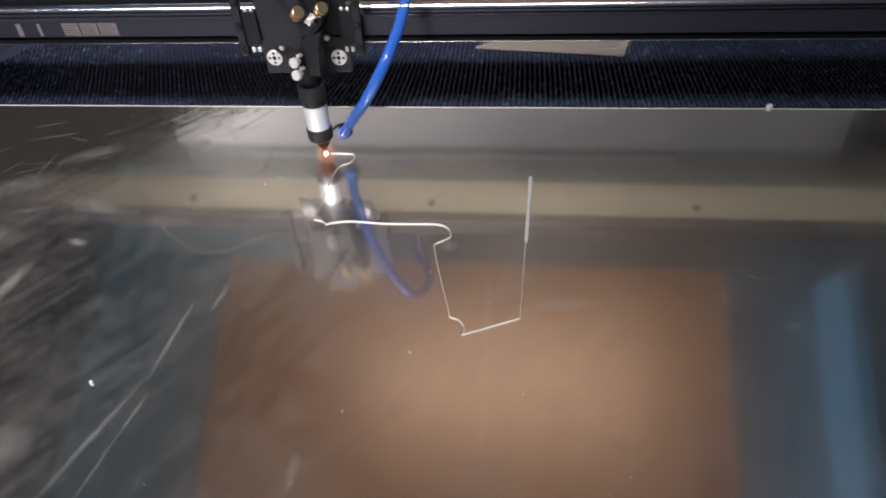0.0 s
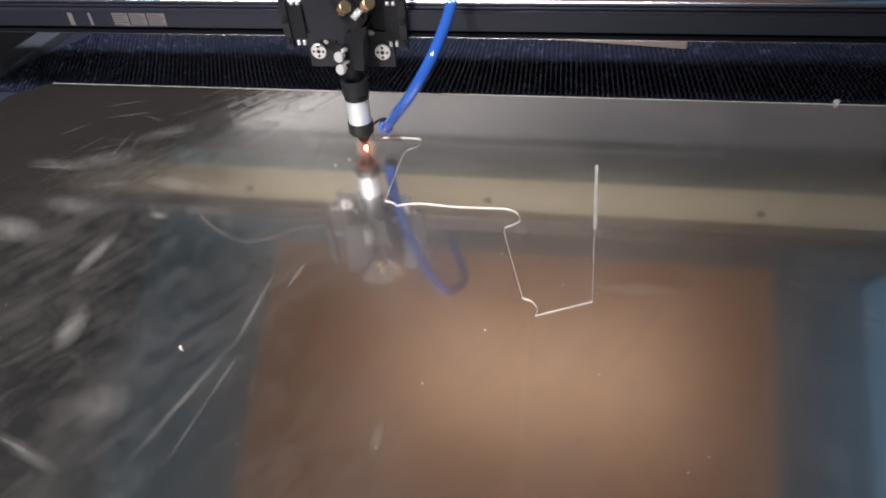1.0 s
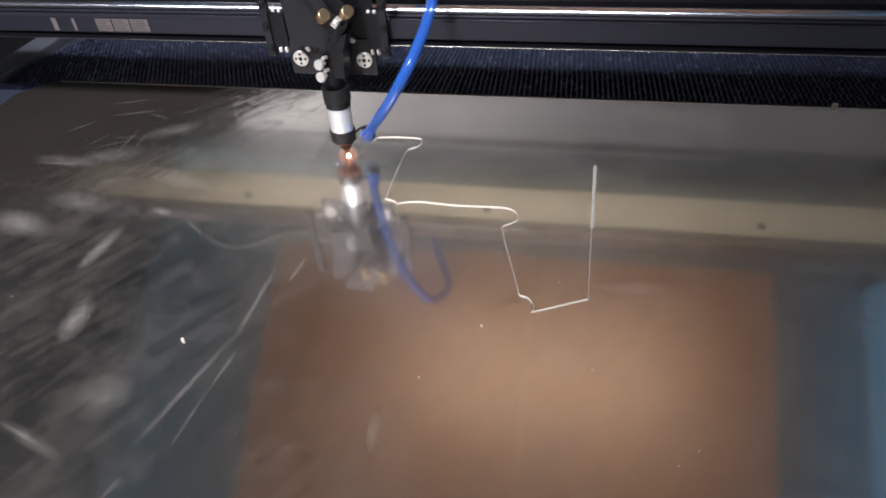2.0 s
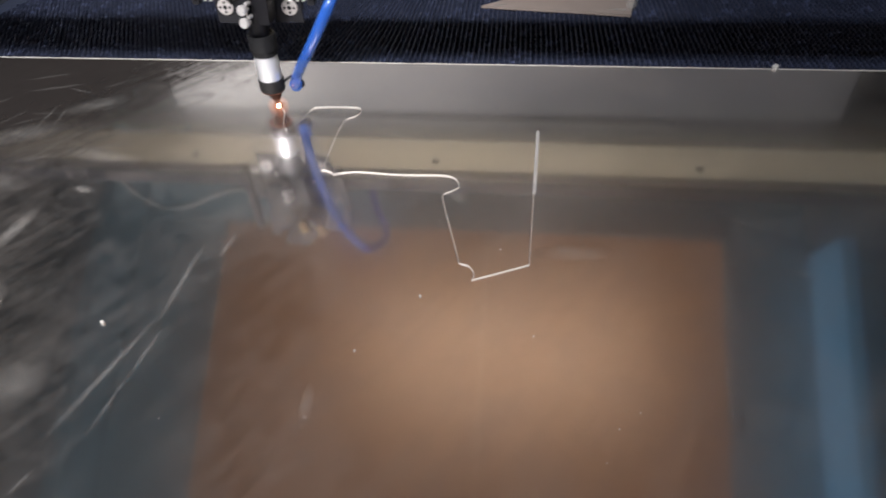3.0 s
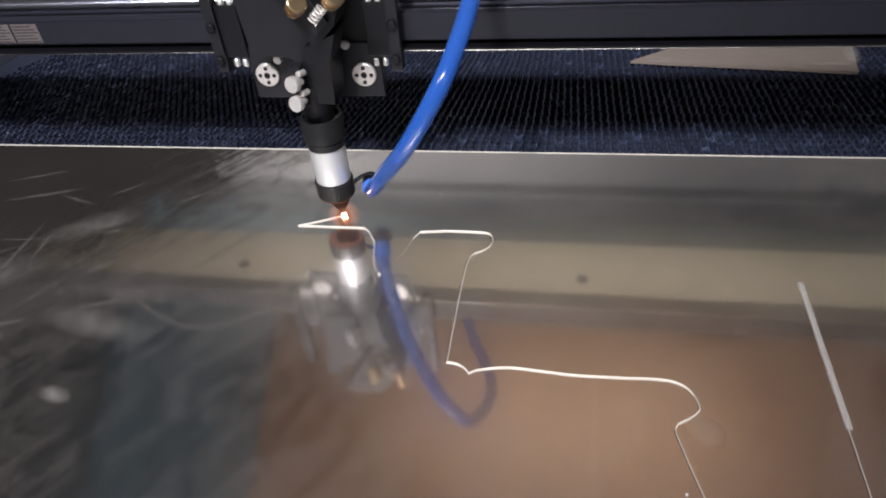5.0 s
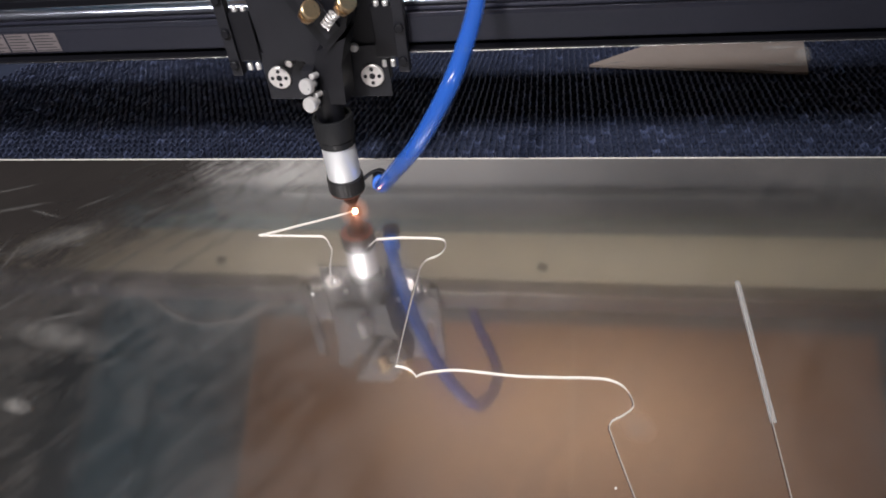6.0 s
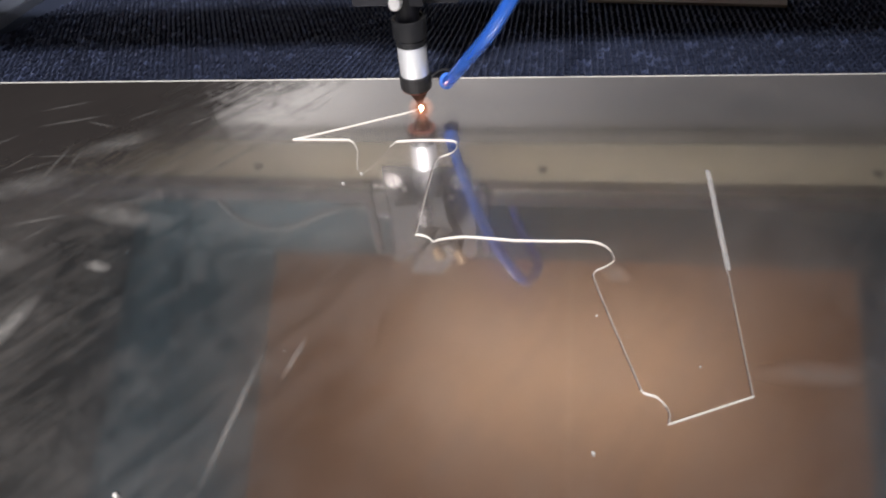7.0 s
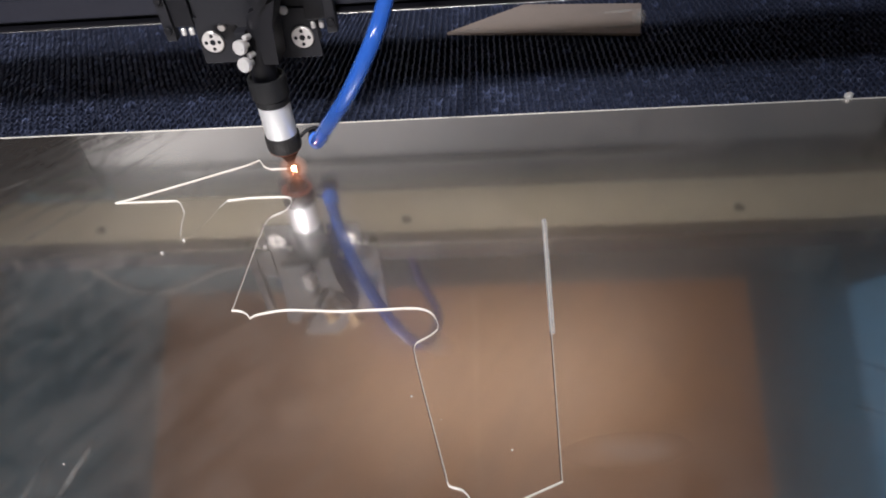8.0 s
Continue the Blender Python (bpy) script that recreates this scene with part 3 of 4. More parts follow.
def rounded(points):
    """Rounds the gentle bends of a way and keeps its sharp corners."""
    pts = [Vector((*p, 0)) for p in points]
    sharp = [True] + [(b - a).angle(c - b) > radians(62) for a, b, c in zip(pts, pts[1:], pts[2:])] + [True]
    out = []
    for i in range(len(pts) - 1):
        p1, p2 = pts[i], pts[i + 1]
        p0 = p1 - (p2 - p1) if sharp[i] else pts[i - 1]
        p3 = p2 + (p2 - p1) if sharp[i + 1] else pts[i + 2]
        span = (p2 - p1).length
        m1 = (p2 - p0) * span / ((p2 - p1).length + (p1 - p0).length)
        m2 = (p3 - p1) * span / ((p3 - p2).length + (p2 - p1).length)
        n = 1 if sharp[i] and sharp[i + 1] else max(2, min(5, round(span / 0.003)))
        for k in range(n):
            f = k / n
            q = (2 * f ** 3 - 3 * f * f + 1) * p1 + (f ** 3 - 2 * f * f + f) * m1 + (3 * f * f - 2 * f ** 3) * p2 + (f ** 3 - f * f) * m2
            out.append((q.x, q.y))
    out.append(tuple(points[-1]))
    return out


PIECES = []


def build_cut():
    line = tagged(new("cut_line"), "frosted white outline cut into the mirrored sheet", "cut")
    way = rounded(DONE)
    for a, b in zip(way, way[1:]):
        ridge("cut_piece", a, b, line)
        if abs(b[0] - a[0]) < 0.4 * abs(b[1] - a[1]):
            # the open kerf shows as a dark slit beside the steep pieces
            slit = bmesh.new()
            slit.faces.new([slit.verts.new((x + dx, y, 0.00008)) for (x, y), dx in ((a, -0.00085), (a, -0.0003), (b, -0.0003), (b, -0.00085))])
            part("kerf", slit, SOOT, line, "dark open kerf")
    for (t0, x0, y0), (t1, x1, y1) in zip(HEAD, HEAD[1:]):
        n = max(1, round(math.hypot(x1 - x0, y1 - y0) / 0.005))
        for k in range(n):
            f, g = k / n, (k + 1) / n
            ob = ridge("cut_piece", (x0 + (x1 - x0) * f, y0 + (y1 - y0) * f), (x0 + (x1 - x0) * g, y0 + (y1 - y0) * g), line, 0.12 if 0.55 < t0 < 1.9 else 0.5 if t0 < 2.7 and t0 > 0.5 else 1.0)
            PIECES.append((t0 + (t1 - t0) * (f + g) / 2, ob))


def build_frost(sheet):
    """A dull frosted band along the start of the cut."""
    m = make_material("frosted_band", (0.62, 0.60, 0.58), 0.6, 0.0, 0.15, 300, 0.1)
    nt = m.node_tree
    clear = nt.nodes.new("ShaderNodeBsdfTransparent")
    mix = nt.nodes.new("ShaderNodeMixShader")
    mix.inputs[0].default_value = 0.66
    nt.links.new(nt.nodes["Principled BSDF"].outputs[0], mix.inputs[1])
    nt.links.new(clear.outputs[0], mix.inputs[2])
    nt.links.new(mix.outputs[0], nt.nodes["Material Output"].inputs[0])
    bm = bmesh.new()
    turn = math.degrees(math.atan2(0.0898 + 0.0196, 0.2023 - 0.1981))
    box(bm, (0, -0.0014, 0.0001), (0.112, 0.0021, 0.0004), 0.0001, pose(0.1990, -0.0196, 0, 0, 0, turn))
    part("frosted_band", bm, m, sheet, "dull frosted band beside the cut")


def build_marks(sheet):
    """Greasy marks and scratches on the sheet: name, centre, length, width, turn, faint or not."""
    def mark(name, ax, ay, bx, by, width, mat, label, z):
        length = math.hypot(bx - ax, by - ay)
        bm = bmesh.new()
        n = 20
        ring = [bm.verts.new((length / 2 * math.cos(2 * math.pi * k / n), width / 2 * math.sin(2 * math.pi * k / n), 0)) for k in range(n)]
        bm.faces.new(ring)
        ob = part(name, bm, mat, sheet, label)
        ob.matrix_world = pose((ax + bx) / 2, (ay + by) / 2, z, 0, 0, math.degrees(math.atan2(by - ay, bx - ax)))
        return ob

    z = 0.00015
    for row in SMUDGES:
        mark("smudge", *row[:5], SMUDGE_FAINT if row[5] else SMUDGE, "greasy dusty smudge", z)
        z += 0.00002
    for row in SCRATCHES:
        mark("scratch", *row[:5], SMUDGE_FAINT if row[5] else SCRATCH, "pale rubbed scratch", z)
        z += 0.00002


SMUDGES = [
    (-0.440, -0.058, -0.345, -0.088, 0.046, 0), (-0.276, -0.062, -0.284, -0.145, 0.022, 0), (-0.252, -0.164, -0.240, -0.228, 0.030, 0),
    (-0.200, -0.282, -0.150, -0.255, 0.055, 1), (-0.262, -0.034, -0.232, -0.042, 0.014, 0), (0.040, -0.250, 0.044, -0.290, 0.010, 1),
    (-0.31, 0.03, -0.20, 0.01, 0.03, 1), (-0.42, 0.04, -0.32, 0.08, 0.05, 1), (-0.36, 0.10, -0.28, 0.15, 0.04, 1), (-0.47, 0.05, -0.37, 0.04, 0.03, 1),
    (-0.40, -0.02, -0.30, -0.04, 0.04, 1), (0.195, -0.104, 0.265, -0.098, 0.022, 1), (0.12, -0.02, 0.135, -0.035, 0.02, 1),
]
SCRATCHES = [
    (-0.092, -0.098, -0.096, -0.215, 0.0060, 0), (-0.094, -0.185, -0.132, -0.325, 0.0075, 0), (-0.122, -0.329, -0.129, -0.352, 0.0040, 0),
    (-0.088, -0.205, -0.095, -0.262, 0.0045, 0), (-0.094, -0.248, -0.101, -0.312, 0.0045, 1), (-0.068, -0.088, -0.074, -0.132, 0.0060, 0),
    (-0.250, -0.298, -0.165, -0.328, 0.0140, 1), (-0.245, -0.301, -0.190, -0.318, 0.0040, 0),
    (-0.365, 0.132, -0.362, 0.055, 0.0050, 1), (-0.350, 0.125, -0.345, 0.070, 0.0040, 1), (-0.315, 0.119, -0.292, 0.134, 0.0040, 0), (-0.310, 0.112, -0.285, 0.122, 0.0040, 1),
    (-0.465, 0.037, -0.370, 0.040, 0.0050, 0), (-0.42, 0.06, -0.39, 0.12, 0.0030, 1), (-0.33, 0.02, -0.30, 0.07, 0.0030, 1), (-0.40, 0.10, -0.34, 0.105, 0.0030, 1),
    (-0.445, 0.180, -0.385, 0.205, 0.0060, 1), (-0.430, 0.150, -0.350, 0.178, 0.0080, 1), (-0.380, 0.165, -0.330, 0.150, 0.0050, 1), (-0.405, 0.070, -0.360, 0.098, 0.0040, 1),
    (-0.335, 0.160, -0.300, 0.190, 0.0050, 1), (-0.300, 0.060, -0.270, 0.092, 0.0035, 1), (-0.285, 0.030, -0.240, 0.046, 0.0060, 1), (-0.460, 0.105, -0.430, 0.140, 0.0060, 1),
    (-0.360, 0.000, -0.300, 0.022, 0.0060, 1), (-0.330, -0.020, -0.310, 0.012, 0.0030, 1), (-0.270, 0.150, -0.235, 0.180, 0.0050, 1),
    (0.360, -0.040, 0.412, -0.067, 0.0050, 1), (0.376, -0.086, 0.394, -0.098, 0.0050, 1), (0.400, -0.110, 0.428, -0.121, 0.0060, 1), (0.355, -0.075, 0.372, -0.082, 0.0050, 1),
]


def build_gantry():
    """The cross beam: an extrusion with a lower lip, a front face, a groove and a steel rail on top. It slides along y."""
    g = tagged(new("gantry_beam"), "black extruded cross beam with a chrome guide rail", "beam")
    x0, x1 = -0.74, 0.93
    part("lower_lip", box(bmesh.new(), (x0, 0.0318, 0.1208), (x1, 0.0500, 0.1222), 0.0003), BLACK, g)
    bm = bmesh.new()
    section = [(0.0328 - 0.0008 * math.cos(a * 0.262), 0.1206 - 0.0008 * math.sin(a * 0.262)) for a in range(7)] + [(0.0500, 0.1198), (0.0500, 0.1207), (0.0320, 0.1207)]
    prism(bm, section, x1 - x0, Matrix(((0, 1, 0, x0), (1, 0, 0, 0), (0, 0, 1, 0), (0, 0, 0, 1))))
    smooth(part("lip_edge", bm, EDGE, g, "bare rounded edge under the lower lip"), 40)
    part("groove", box(bmesh.new(), (x0, 0.0420, 0.1224), (x1, 0.0520, 0.1262)), BLACK, g)
    bm = bmesh.new()
    profile = [(0.036, 0.1264), (0.036, 0.1445), (0.039, 0.1460), (0.042, 0.1460), (0.044, 0.1400), (0.124, 0.1400), (0.124, 0.1264)]
    a = [bm.verts.new((x0, y, z)) for y, z in profile]
    b = [bm.verts.new((x1, y, z)) for y, z in profile]
    bm.faces.new(a)
    bm.faces.new(b)
    for i in range(len(profile)):
        j = (i + 1) % len(profile)
        bm.faces.new((a[i], a[j], b[j], b[i]))
    part("face", bm, BEAM, g)
    part("underside", box(bmesh.new(), (x0, 0.0522, 0.1200), (x1, 0.1240, 0.1262), 0.0006), TAN, g, "cream coloured underside strip")
    for x in (-0.60, -0.262, 0.075, 0.419, 0.765):
        part("screw", lathe(bmesh.new(), [(0.0055, 0), (0.0055, 0.0016), (0.004, 0.002)], 16, pose(x, 0.0700, 0.1199, 180)), BLACK_PLATE, g)
    rail = lathe(bmesh.new(), [(0.0066, x0), (0.0066, x1)], 36, pose(0, 0.060, 0.1470, 0, 90, 0))
    smooth(part("guide_rail", rail, CHROME, g, "polished chrome guide rail"))
    part("rail_seat", box(bmesh.new(), (x0, 0.056, 0.1402), (x1, 0.064, 0.1412)), BLACK, g)
    part("upper_web", box(bmesh.new(), (x0, 0.082, 0.1402), (x1, 0.108, 0.152), 0.001), BLACK, g)
    part("bolt", lathe(bmesh.new(), [(0.004, 0), (0.004, 0.0014), (0.003, 0.002)], 14, facing(0.55, 0.0326, 0.1200)), BLACK, g)
    return g


def build_head():
    h = tagged(new("laser_tool"), "black laser cutting tool with a silver lens tube", "laser tool")
    ax = pose(-0.0022, 0, 0)
    # lens tube, from the nozzle up
    nozzle = part("nozzle", lathe(bmesh.new(), [(0.0010, 0.0036), (0.0019, 0.0036), (0.0030, 0.0066), (0.0078, 0.0160), (0.0095, 0.0192), (0.0095, 0.0228)], 32, pose(-0.0008, 0, 0)), SOOT, h, "pointed black nozzle")
    smooth(nozzle, 30)
    part("nozzle_cap", lathe(bmesh.new(), [(0.0100, 0.0214), (0.0136, 0.0220), (0.0144, 0.0234), (0.0144, 0.0346), (0.0138, 0.0358), (0.012, 0.0360)], 64, ax, 0.0001), CAP, h, "knurled black nozzle cap")
    # added ring: its colour holds the red glow on the cap's underside
    part("cap_underside", lathe(bmesh.new(), [(0.0060, 0.0206), (0.0132, 0.0209), (0.0137, 0.0213)], 40, ax), GLOW_BROWN, h, "brown ring under the cap, coloured for the spark's glow")
    smooth(part("lens_tube", lathe(bmesh.new(), [(0.0120, 0.0350), (0.0130, 0.0360), (0.0130, 0.0634), (0.0122, 0.0648)], 56, ax), SILVER, h, "silver turned lens tube"))
    collar = part("collar", lathe(bmesh.new(), [(0.0120, 0.0640), (0.0137, 0.0646), (0.0137, 0.0694), (0.0133, 0.0698), (0.0133, 0.0706), (0.0150, 0.0712), (0.0150, 0.0868), (0.0144, 0.0880), (0.0128, 0.0880), (0.0118, 0.0856), (0.0108, 0.0856)], 56, ax), RUBBER, h)
    smooth(collar, 30)
    smooth(part("upper_tube", lathe(bmesh.new(), [(0.0102, 0.0845), (0.0102, 0.1120)], 40, pose(-0.0030, 0.001, 0)), BLACK, h))
    # block that clamps the tube
    bm = prism(bmesh.new(), [(-0.0084, 0.1010), (0.0130, 0.1000), (0.0150, 0.1300), (0.0212, 0.1483), (-0.0006, 0.1400), (-0.0057, 0.1263)], 0.026, pose(0, -0.008, 0))
    part("clamp_block", bm, BLACK, h)
    part("clamp_ear", box(bmesh.new(), (-0.0125, -0.014, 0.1010), (-0.0040, -0.004, 0.1290), 0.001), BLACK_PLATE, h)
    # carriage plate and its two lower tongues
    part("carriage_plate", box(bmesh.new(), (-0.058, 0.0302, 0.1020), (0.040, 0.0322, 0.2150), 0.0004), BLACK, h)
    part("tongue", box(bmesh.new(), (-0.0585, 0.0282, 0.0870), (-0.0255, 0.0301, 0.1250), 0.0005), BLACK_PLATE, h)
    part("tongue", box(bmesh.new(), (0.0060, 0.0282, 0.0880), (0.0385, 0.0301, 0.1280), 0.0005), BLACK_PLATE, h)
    # front mounting plate with its slanted edge
    bm = prism(bmesh.new(), [(-0.0460, 0.1275), (-0.0178, 0.1252), (-0.0154, 0.1168), (0.0011, 0.1314), (-0.0240, 0.1734), (-0.0430, 0.2100), (-0.0560, 0.2100), (-0.0500, 0.1745)], 0.010, pose(0, 0.010, 0))
    part("front_plate", bm, BLACK_PLATE, h)
    # slanted mirror holder
    bm = prism(bmesh.new(), [(0.0075, 0.1399), (0.0225, 0.1540), (0.0290, 0.1720), (0.0050, 0.2080), (-0.0330, 0.2080), (-0.0164, 0.1800)], 0.026, pose(0, -0.010, 0))
    part("mirror_holder", bm, BLACK, h)
    bm = prism(bmesh.new(), [(0.0110, 0.1500), (0.0205, 0.1580), (-0.0040, 0.1990), (-0.0160, 0.1990), (-0.0120, 0.1880)], 0.004, pose(0, -0.0145, 0))
    part("mirror_plate", bm, BLACK_PLATE, h)
    for x, z in ((0.0042, 0.1700), (0.0285, 0.1740)):
        m = pose(x, -0.0190, z, 40, 45, 0)
        knob = part("brass_knob", lathe(bmesh.new(), [(0.0046, -0.0075), (0.0056, -0.0068), (0.0056, -0.0026)], 8, m), BRASS, h, "faceted brass adjusting nut")
        smooth(part("neck", lathe(bmesh.new(), [(0.0040, -0.0026), (0.0040, 0.0012)], 20, m), BRASS, knob))
        smooth(part("collar", lathe(bmesh.new(), [(0.0052, 0.0012), (0.0060, 0.0018), (0.0060, 0.0056), (0.0050, 0.0064)], 24, m, 0.00015), BRASS, knob), 30)
    spring = bmesh.new()
    coil = [(0.0030 * math.cos(k * 0.9), 0.0030 * math.sin(k * 0.9), k * 0.00035) for k in range(36)]
    tube_along(spring, coil, 0.0006, 6, 2)
    sp = part("spring", spring, STEEL, h, "bright steel coil spring")
    sp.matrix_basis = pose(0.0120, -0.0180, 0.1600, 0, 45, 0)
    # perforated discs
    for x in (-0.0466, 0.0257):
        disc = smooth(part("wheel_disc", lathe(bmesh.new(), [(0.0087, 0), (0.0087, 0.0020), (0.0080, 0.0026)], 40, facing(x, 0.0281, 0.1055)), DISC, h, "perforated zinc disc"), 30)
        for a in range(4):
            q, r = (math.cos(a * math.pi / 2), math.sin(a * math.pi / 2)), 0.0053
            part("hole", lathe(bmesh.new(), [(0.0015, 0), (0.0015, 0.0004)], 12, facing(x + r * q[0], 0.0256, 0.1055 + r * q[1])), BLACK, disc)
        part("hole", lathe(bmesh.new(), [(0.0023, 0), (0.0023, 0.0004)], 14, facing(x, 0.0256, 0.1055)), BLACK, disc)
    # clamp knobs
    for x, y, z in ((-0.0062, -0.0205, 0.1212), (-0.0052, -0.0235, 0.1092)):
        m = facing(x, y, z, -18, -10)
        knob = smooth(part("clamp_knob", lathe(bmesh.new(), [(0.0024, -0.006), (0.0024, 0), (0.0048, 0.0003), (0.0053, 0.0010), (0.0053, 0.0040), (0.0048, 0.0048)], 32, m), STEEL, h, "bright steel clamp knob"), 30)
        smooth(part("screw_end", lathe(bmesh.new(), [(0.0021, 0), (0.0021, 0.006), (0.0016, 0.0066)], 16, facing(x + 0.0040, y + 0.008, z + 0.0040, -18, -10)), STEEL, knob))
    for x, z in ((0.0153, 0.1273), (-0.0362, 0.1170)):
        part("screw", lathe(bmesh.new(), [(0.0032, 0), (0.0032, 0.0022), (0.0024, 0.0030)], 20, facing(x, 0.0281, z)), STEEL, h)
    # side clamps that run on the beam
    for side, xa, xb in ((-1, -0.0815, -0.0735), (1, 0.0470, 0.0550)):
        bar = part("side_clamp", box(bmesh.new(), (xa, 0.0235, 0.1090), (xb, 0.0322, 0.2100), 0.0010), BLACK_PLATE, h)
        for z in (0.1180, 0.1420, 0.1660):
            part("bolt", lathe(bmesh.new(), [(0.0032, 0), (0.0032, 0.0022), (0.0026, 0.0028)], 16, facing((xa + xb) / 2, 0.0234, z)), BLACK, bar)
        inner = xb if side < 0 else xa
        part("slide_block", box(bmesh.new(), (min(inner, inner - side * 0.016), 0.0262, 0.1190), (max(inner, inner - side * 0.016), 0.0322, 0.1560), 0.001), BLACK, h)
        for k in range(2):
            x = inner - side * (0.0050 + 0.0065 * k)
            for z in (0.1150, 0.1570):
                smooth(part("nut", lathe(bmesh.new(), [(0.0016, -0.0036), (0.0021, -0.0032), (0.0021, 0.0012), (0.0015, 0.0020)], 12, pose(x, 0.0292, z)), STEEL, h, "bright steel nut"))
    # toothed belt in the beam's face, with worn print on it
    belt = part("drive_belt", box(bmesh.new(), (-0.390, 0.0355, 0.1272), (-0.0800, 0.0359, 0.1432)), BEAM, h, "dark drive belt with worn pale print")
    for bx, wide, rows in ((-0.3440, 0.0060, 1), (-0.3180, 0.0035, 1), (-0.2880, 0.0190, 5), (-0.2670, 0.0200, 6), (-0.2450, 0.0215, 6)):
        patch = part("print_patch", box(bmesh.new(), (bx, 0.0352, 0.1280), (bx + wide, 0.0354, 0.1424)), LABEL, belt)
        for row in range(rows if rows > 1 else 0):
            bz = 0.1287 + row * 0.0138 / rows
            part_width = wide - 0.002 - 0.002 * ((row * 7 + rows) % 3)
            part("print_bar", box(bmesh.new(), (bx + 0.001, 0.0349, bz), (bx + 0.001 + part_width, 0.0351, bz + 0.0008)), INK, belt)
    # air fitting
    arm = [(0.0110, 0.001, 0.0300), (0.0160, 0.003, 0.0335), (0.0215, 0.004, 0.0362), (0.0275, 0.003, 0.0366), (0.0315, 0.000, 0.0340)]
    fitting = smooth(part("air_fitting", tube_along(bmesh.new(), arm, 0.0015, 12, 6), BLACK, h, "black elbow of the air fitting"), 50)
    socket = lathe(bmesh.new(), [(0.0045, 0.0), (0.0058, 0.0008), (0.0058, 0.0100), (0.0048, 0.0112)], 28, pose(0.0252, -0.001, 0.0290, -78, 0, 8))
    smooth(part("socket", socket, BLACK, fitting, "black socket behind the hose"), 40)
    foot = lathe(bmesh.new(), [(0.0060, 0.0222), (0.0074, 0.0228), (0.0076, 0.0272), (0.0060, 0.0285)], 28, pose(0.0258, 0.0065, 0))
    smooth(part("foot", foot, SOOT_BLACK, fitting, "scorched black foot of the fitting"), 40)
    smooth(part("air_nipple", lathe(bmesh.new(), [(0.0045, -0.006), (0.0068, -0.004), (0.0068, 0.005), (0.0050, 0.0075)], 28, pose(0.0272, -0.004, 0.0298, 50, 25, 0)), FITTING, h, "blue push-in air fitting"))
    hose = part("air_hose", tube_along(bmesh.new(), HOSE_WAY, 0.0053, 20, 8), HOSE, h, "glossy blue air hose")
    smooth(hose, 60)
    cable = [(0.000, 0.060, 0.196), (-0.060, 0.062, 0.176), (-0.110, 0.066, 0.174), (-0.150, 0.070, 0.187), (-0.195, 0.070, 0.209), (-0.238, 0.070, 0.217), (-0.270, 0.070, 0.203), (-0.288, 0.070, 0.180), (-0.292, 0.070, 0.168)]
    smooth(part("cable", tube_along(bmesh.new(), cable, 0.0032, 12, 8), CABLE, h, "grey cable arching off the tool"), 60)
    # the burning point
    core = part("spark", lathe(bmesh.new(), [(0.0004, 0.0022), (0.0011, 0.0018), (0.0017, 0.0012), (0.0017, 0.0007), (0.0009, 0.0003)], 16), SPARK_CORE, h, "glowing burning point")
    smooth(core)
    # nested glowing shells paint the bloom round the burning point
    for k in range(7):
        r = 0.0026 + 0.0016 * k
        shell = bmesh.new()
        bmesh.ops.create_uvsphere(shell, u_segments=24, v_segments=16, radius=r, matrix=Matrix.Translation((0.0, -0.001, 0.0006 + r * 0.05)) @ Matrix.Diagonal((1, 1, 0.9, 1)))
        smooth(part("spark_bloom", shell, BLOOM, core, "nearly clear orange shell that paints the spark's bloom"), 90)
    return h


HOSE_WAY = [(0.0268, -0.004, 0.0295), (0.0340, -0.024, 0.0420), (0.0530, -0.055, 0.0740), (0.0770, -0.078, 0.1100), (0.0980, -0.078, 0.1450),
            (0.1070, -0.058, 0.1630), (0.1115, -0.035, 0.1760), (0.1120, -0.008, 0.1870), (0.1030, 0.022, 0.1920), (0.0880, 0.050, 0.1850), (0.0780, 0.074, 0.1650)]


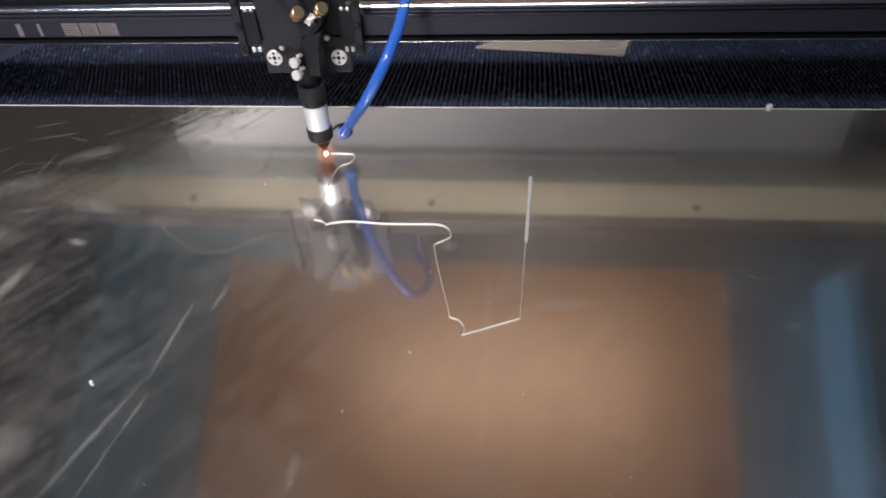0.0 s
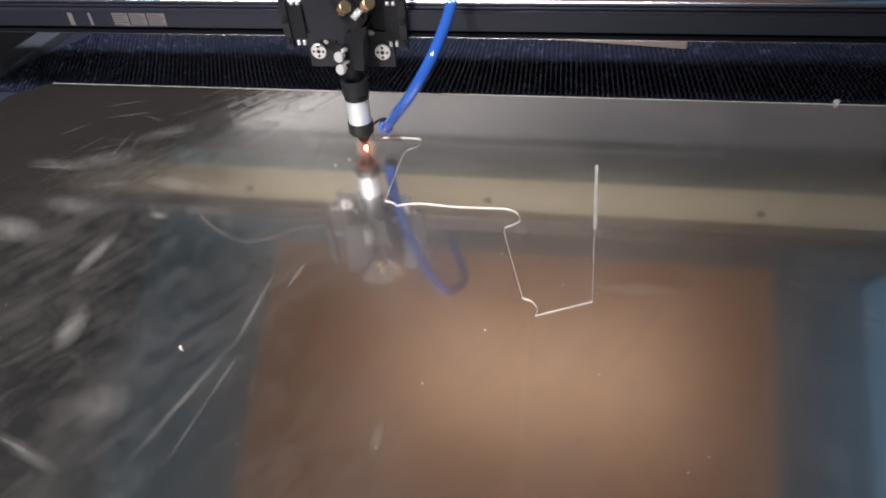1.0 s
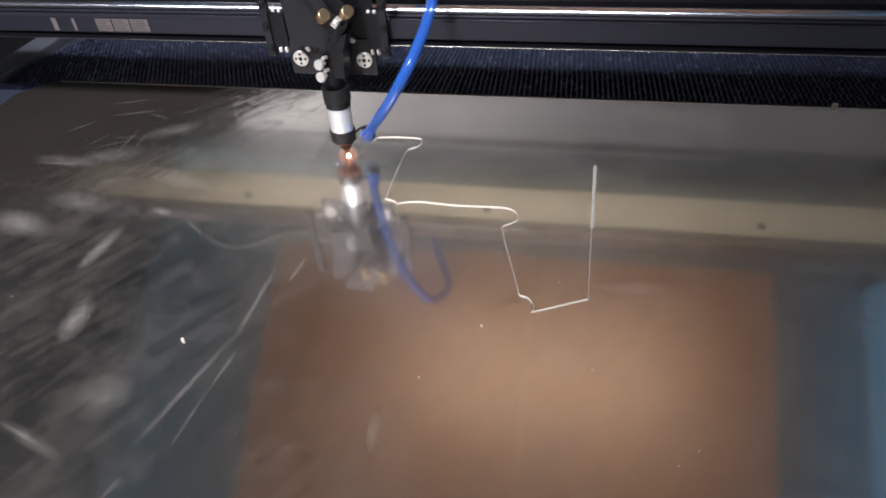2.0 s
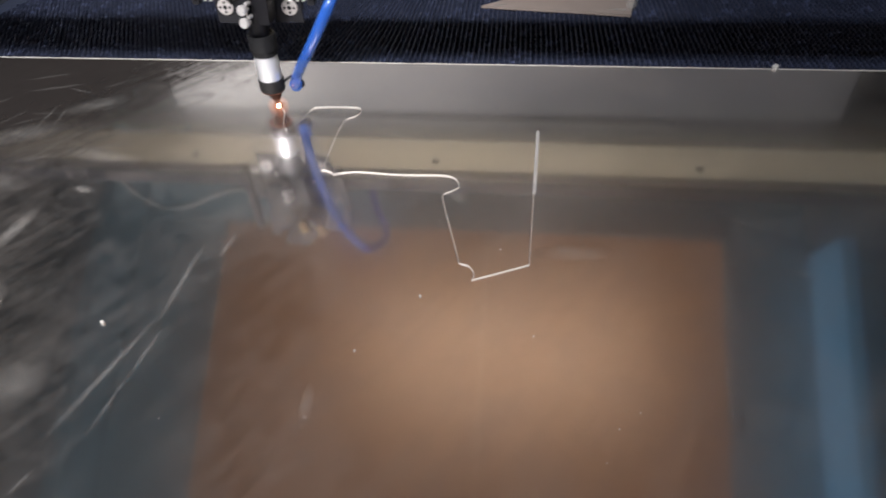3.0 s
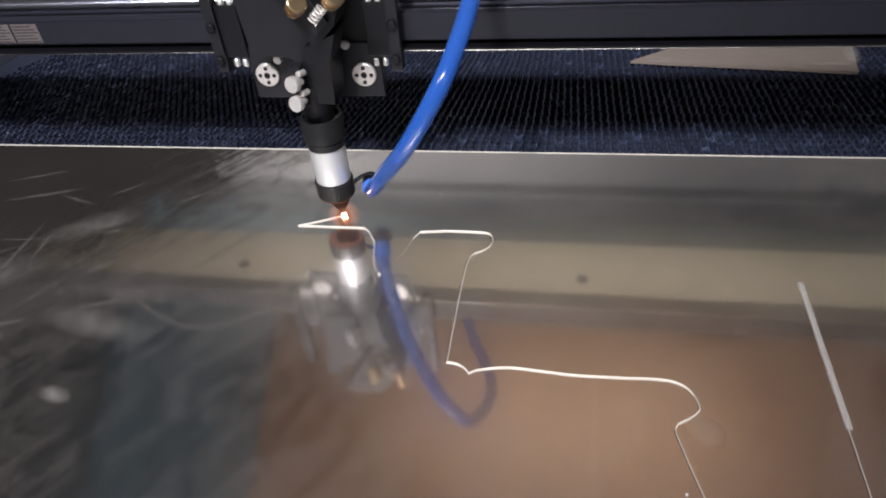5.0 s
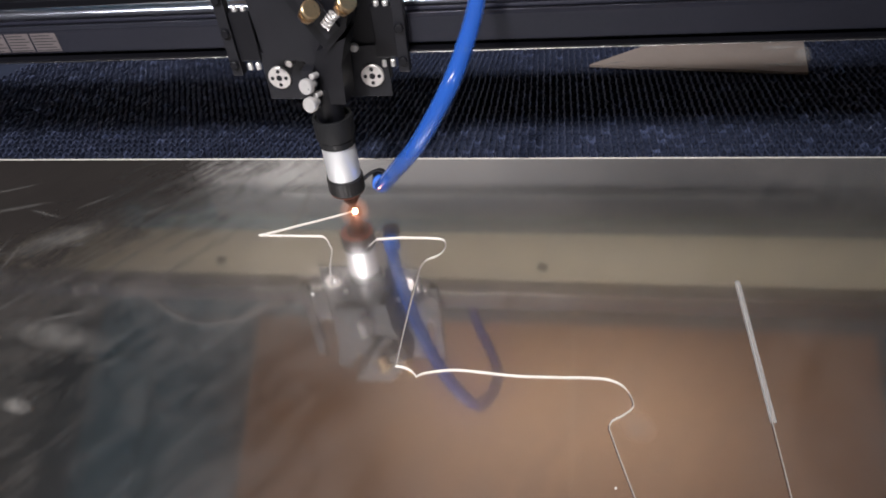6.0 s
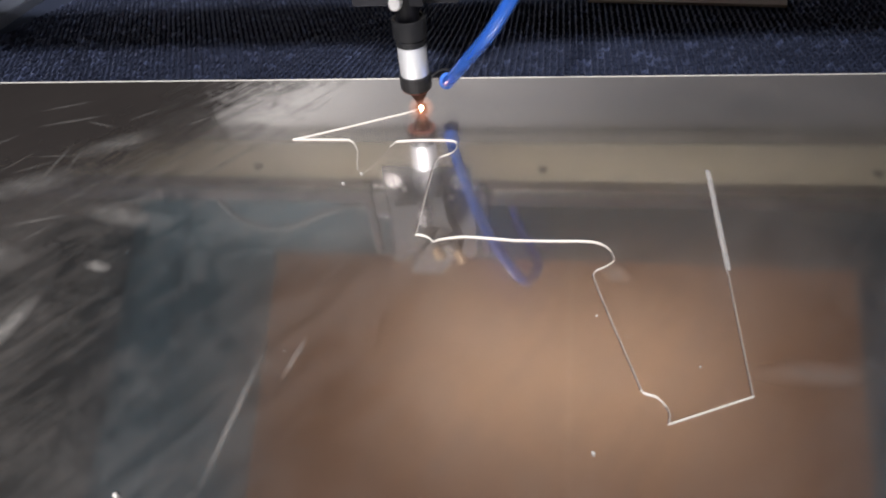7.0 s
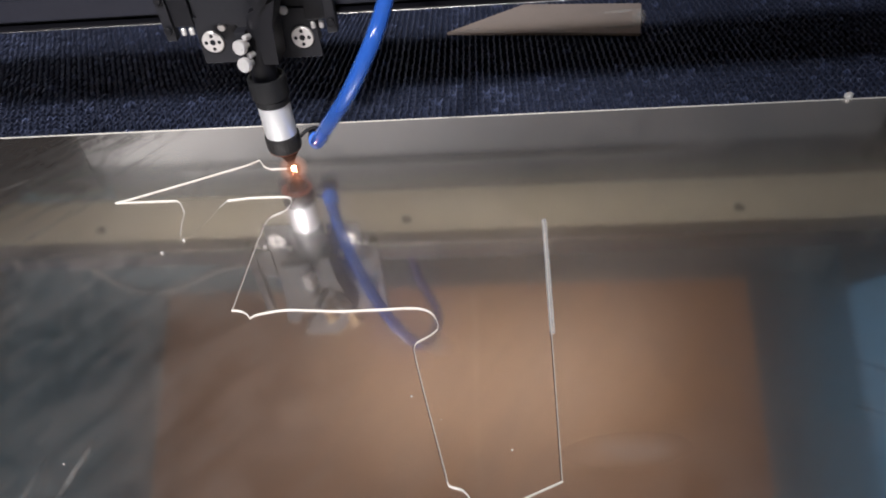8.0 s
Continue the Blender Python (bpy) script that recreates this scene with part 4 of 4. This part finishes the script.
def build_board():
    bm = bmesh.new()
    outline = [(0.1215, 0.436), (0.214, 0.505), (0.352, 0.488), (0.335, 0.406), (0.269, 0.4160), (0.16, 0.430)]
    lo = [bm.verts.new((x, y, -0.0033)) for x, y in outline]
    hi = [bm.verts.new((x, y, -0.0003)) for x, y in outline]
    bm.faces.new(lo)
    bm.faces.new(hi)
    for i in range(len(outline)):
        j = (i + 1) % len(outline)
        bm.faces.new((lo[i], lo[j], hi[j], hi[i]))
    board = part("board_offcut", bm, CARD)
    tagged(board, "wedge-shaped brown board offcut on the honeycomb", "offcut")
    for cx, cy, sx, sy, turn in ((0.341, 0.448, 0.07, 0.022, 78), (0.322, 0.468, 0.05, 0.016, 10), (0.318, 0.425, 0.045, 0.012, 0), (0.150, 0.4395, 0.03, 0.006, 20)):
        bm = bmesh.new()
        ring = [bm.verts.new((sx / 2 * math.cos(2 * math.pi * k / 18), sy / 2 * math.sin(2 * math.pi * k / 18), 0)) for k in range(18)]
        bm.faces.new(ring)
        wear = part("worn_patch", bm, WEAR, board, "pale scuffed patch")
        wear.matrix_world = pose(cx, cy, -0.0001, 0, 0, turn)


def build_crumbs():
    rng = random.Random(9)
    spots = [(0.489, 0.2485, 0.0035), (0.1075, -0.161, 0.0012), (-0.139, -0.207, 0.0018), (0.0655, -0.22, 0.0009), (-0.073, 0.0815, 0.0011), (-0.0855, 0.068, 0.0011)]
    spots += [(rng.uniform(-0.45, 0.35), rng.uniform(-0.3, 0.22), rng.uniform(0.0004, 0.0007)) for _ in range(14)]
    for x, y, s in spots:
        bm = bmesh.new()
        bmesh.ops.create_icosphere(bm, subdivisions=1, radius=s)
        for v in bm.verts:
            v.co += Vector([rng.uniform(-0.25, 0.25) * s for _ in range(3)])
        c = part("acrylic_crumb", bm, CRUMB)
        c.matrix_world = pose(x, y, s * 0.7, rng.uniform(0, 90), rng.uniform(0, 90), 0)
        tagged(c, "tiny pale acrylic crumb lying on the sheet", "crumb", group="crumbs on the sheet")


build_room()
build_machine()
build_bed()
sheet = build_sheet()
build_cut()
build_frost(sheet)
build_marks(sheet)
gantry = build_gantry()
head = build_head()
build_board()
build_crumbs()


def motions():
    walk(gantry, [(t, pose(0, y, 0)) for t, x, y in HEAD])
    walk(head, [(t, pose(x, y, 0)) for t, x, y in HEAD])
    for t, ob in PIECES:
        walk(ob, [(0.0, pose(0, 0, -0.0019)), (max(t - 0.07, 0.01), pose(0, 0, -0.0019)), (max(t, 0.05), pose(0, 0, 0)), (8.0, pose(0, 0, 0))])


motions()
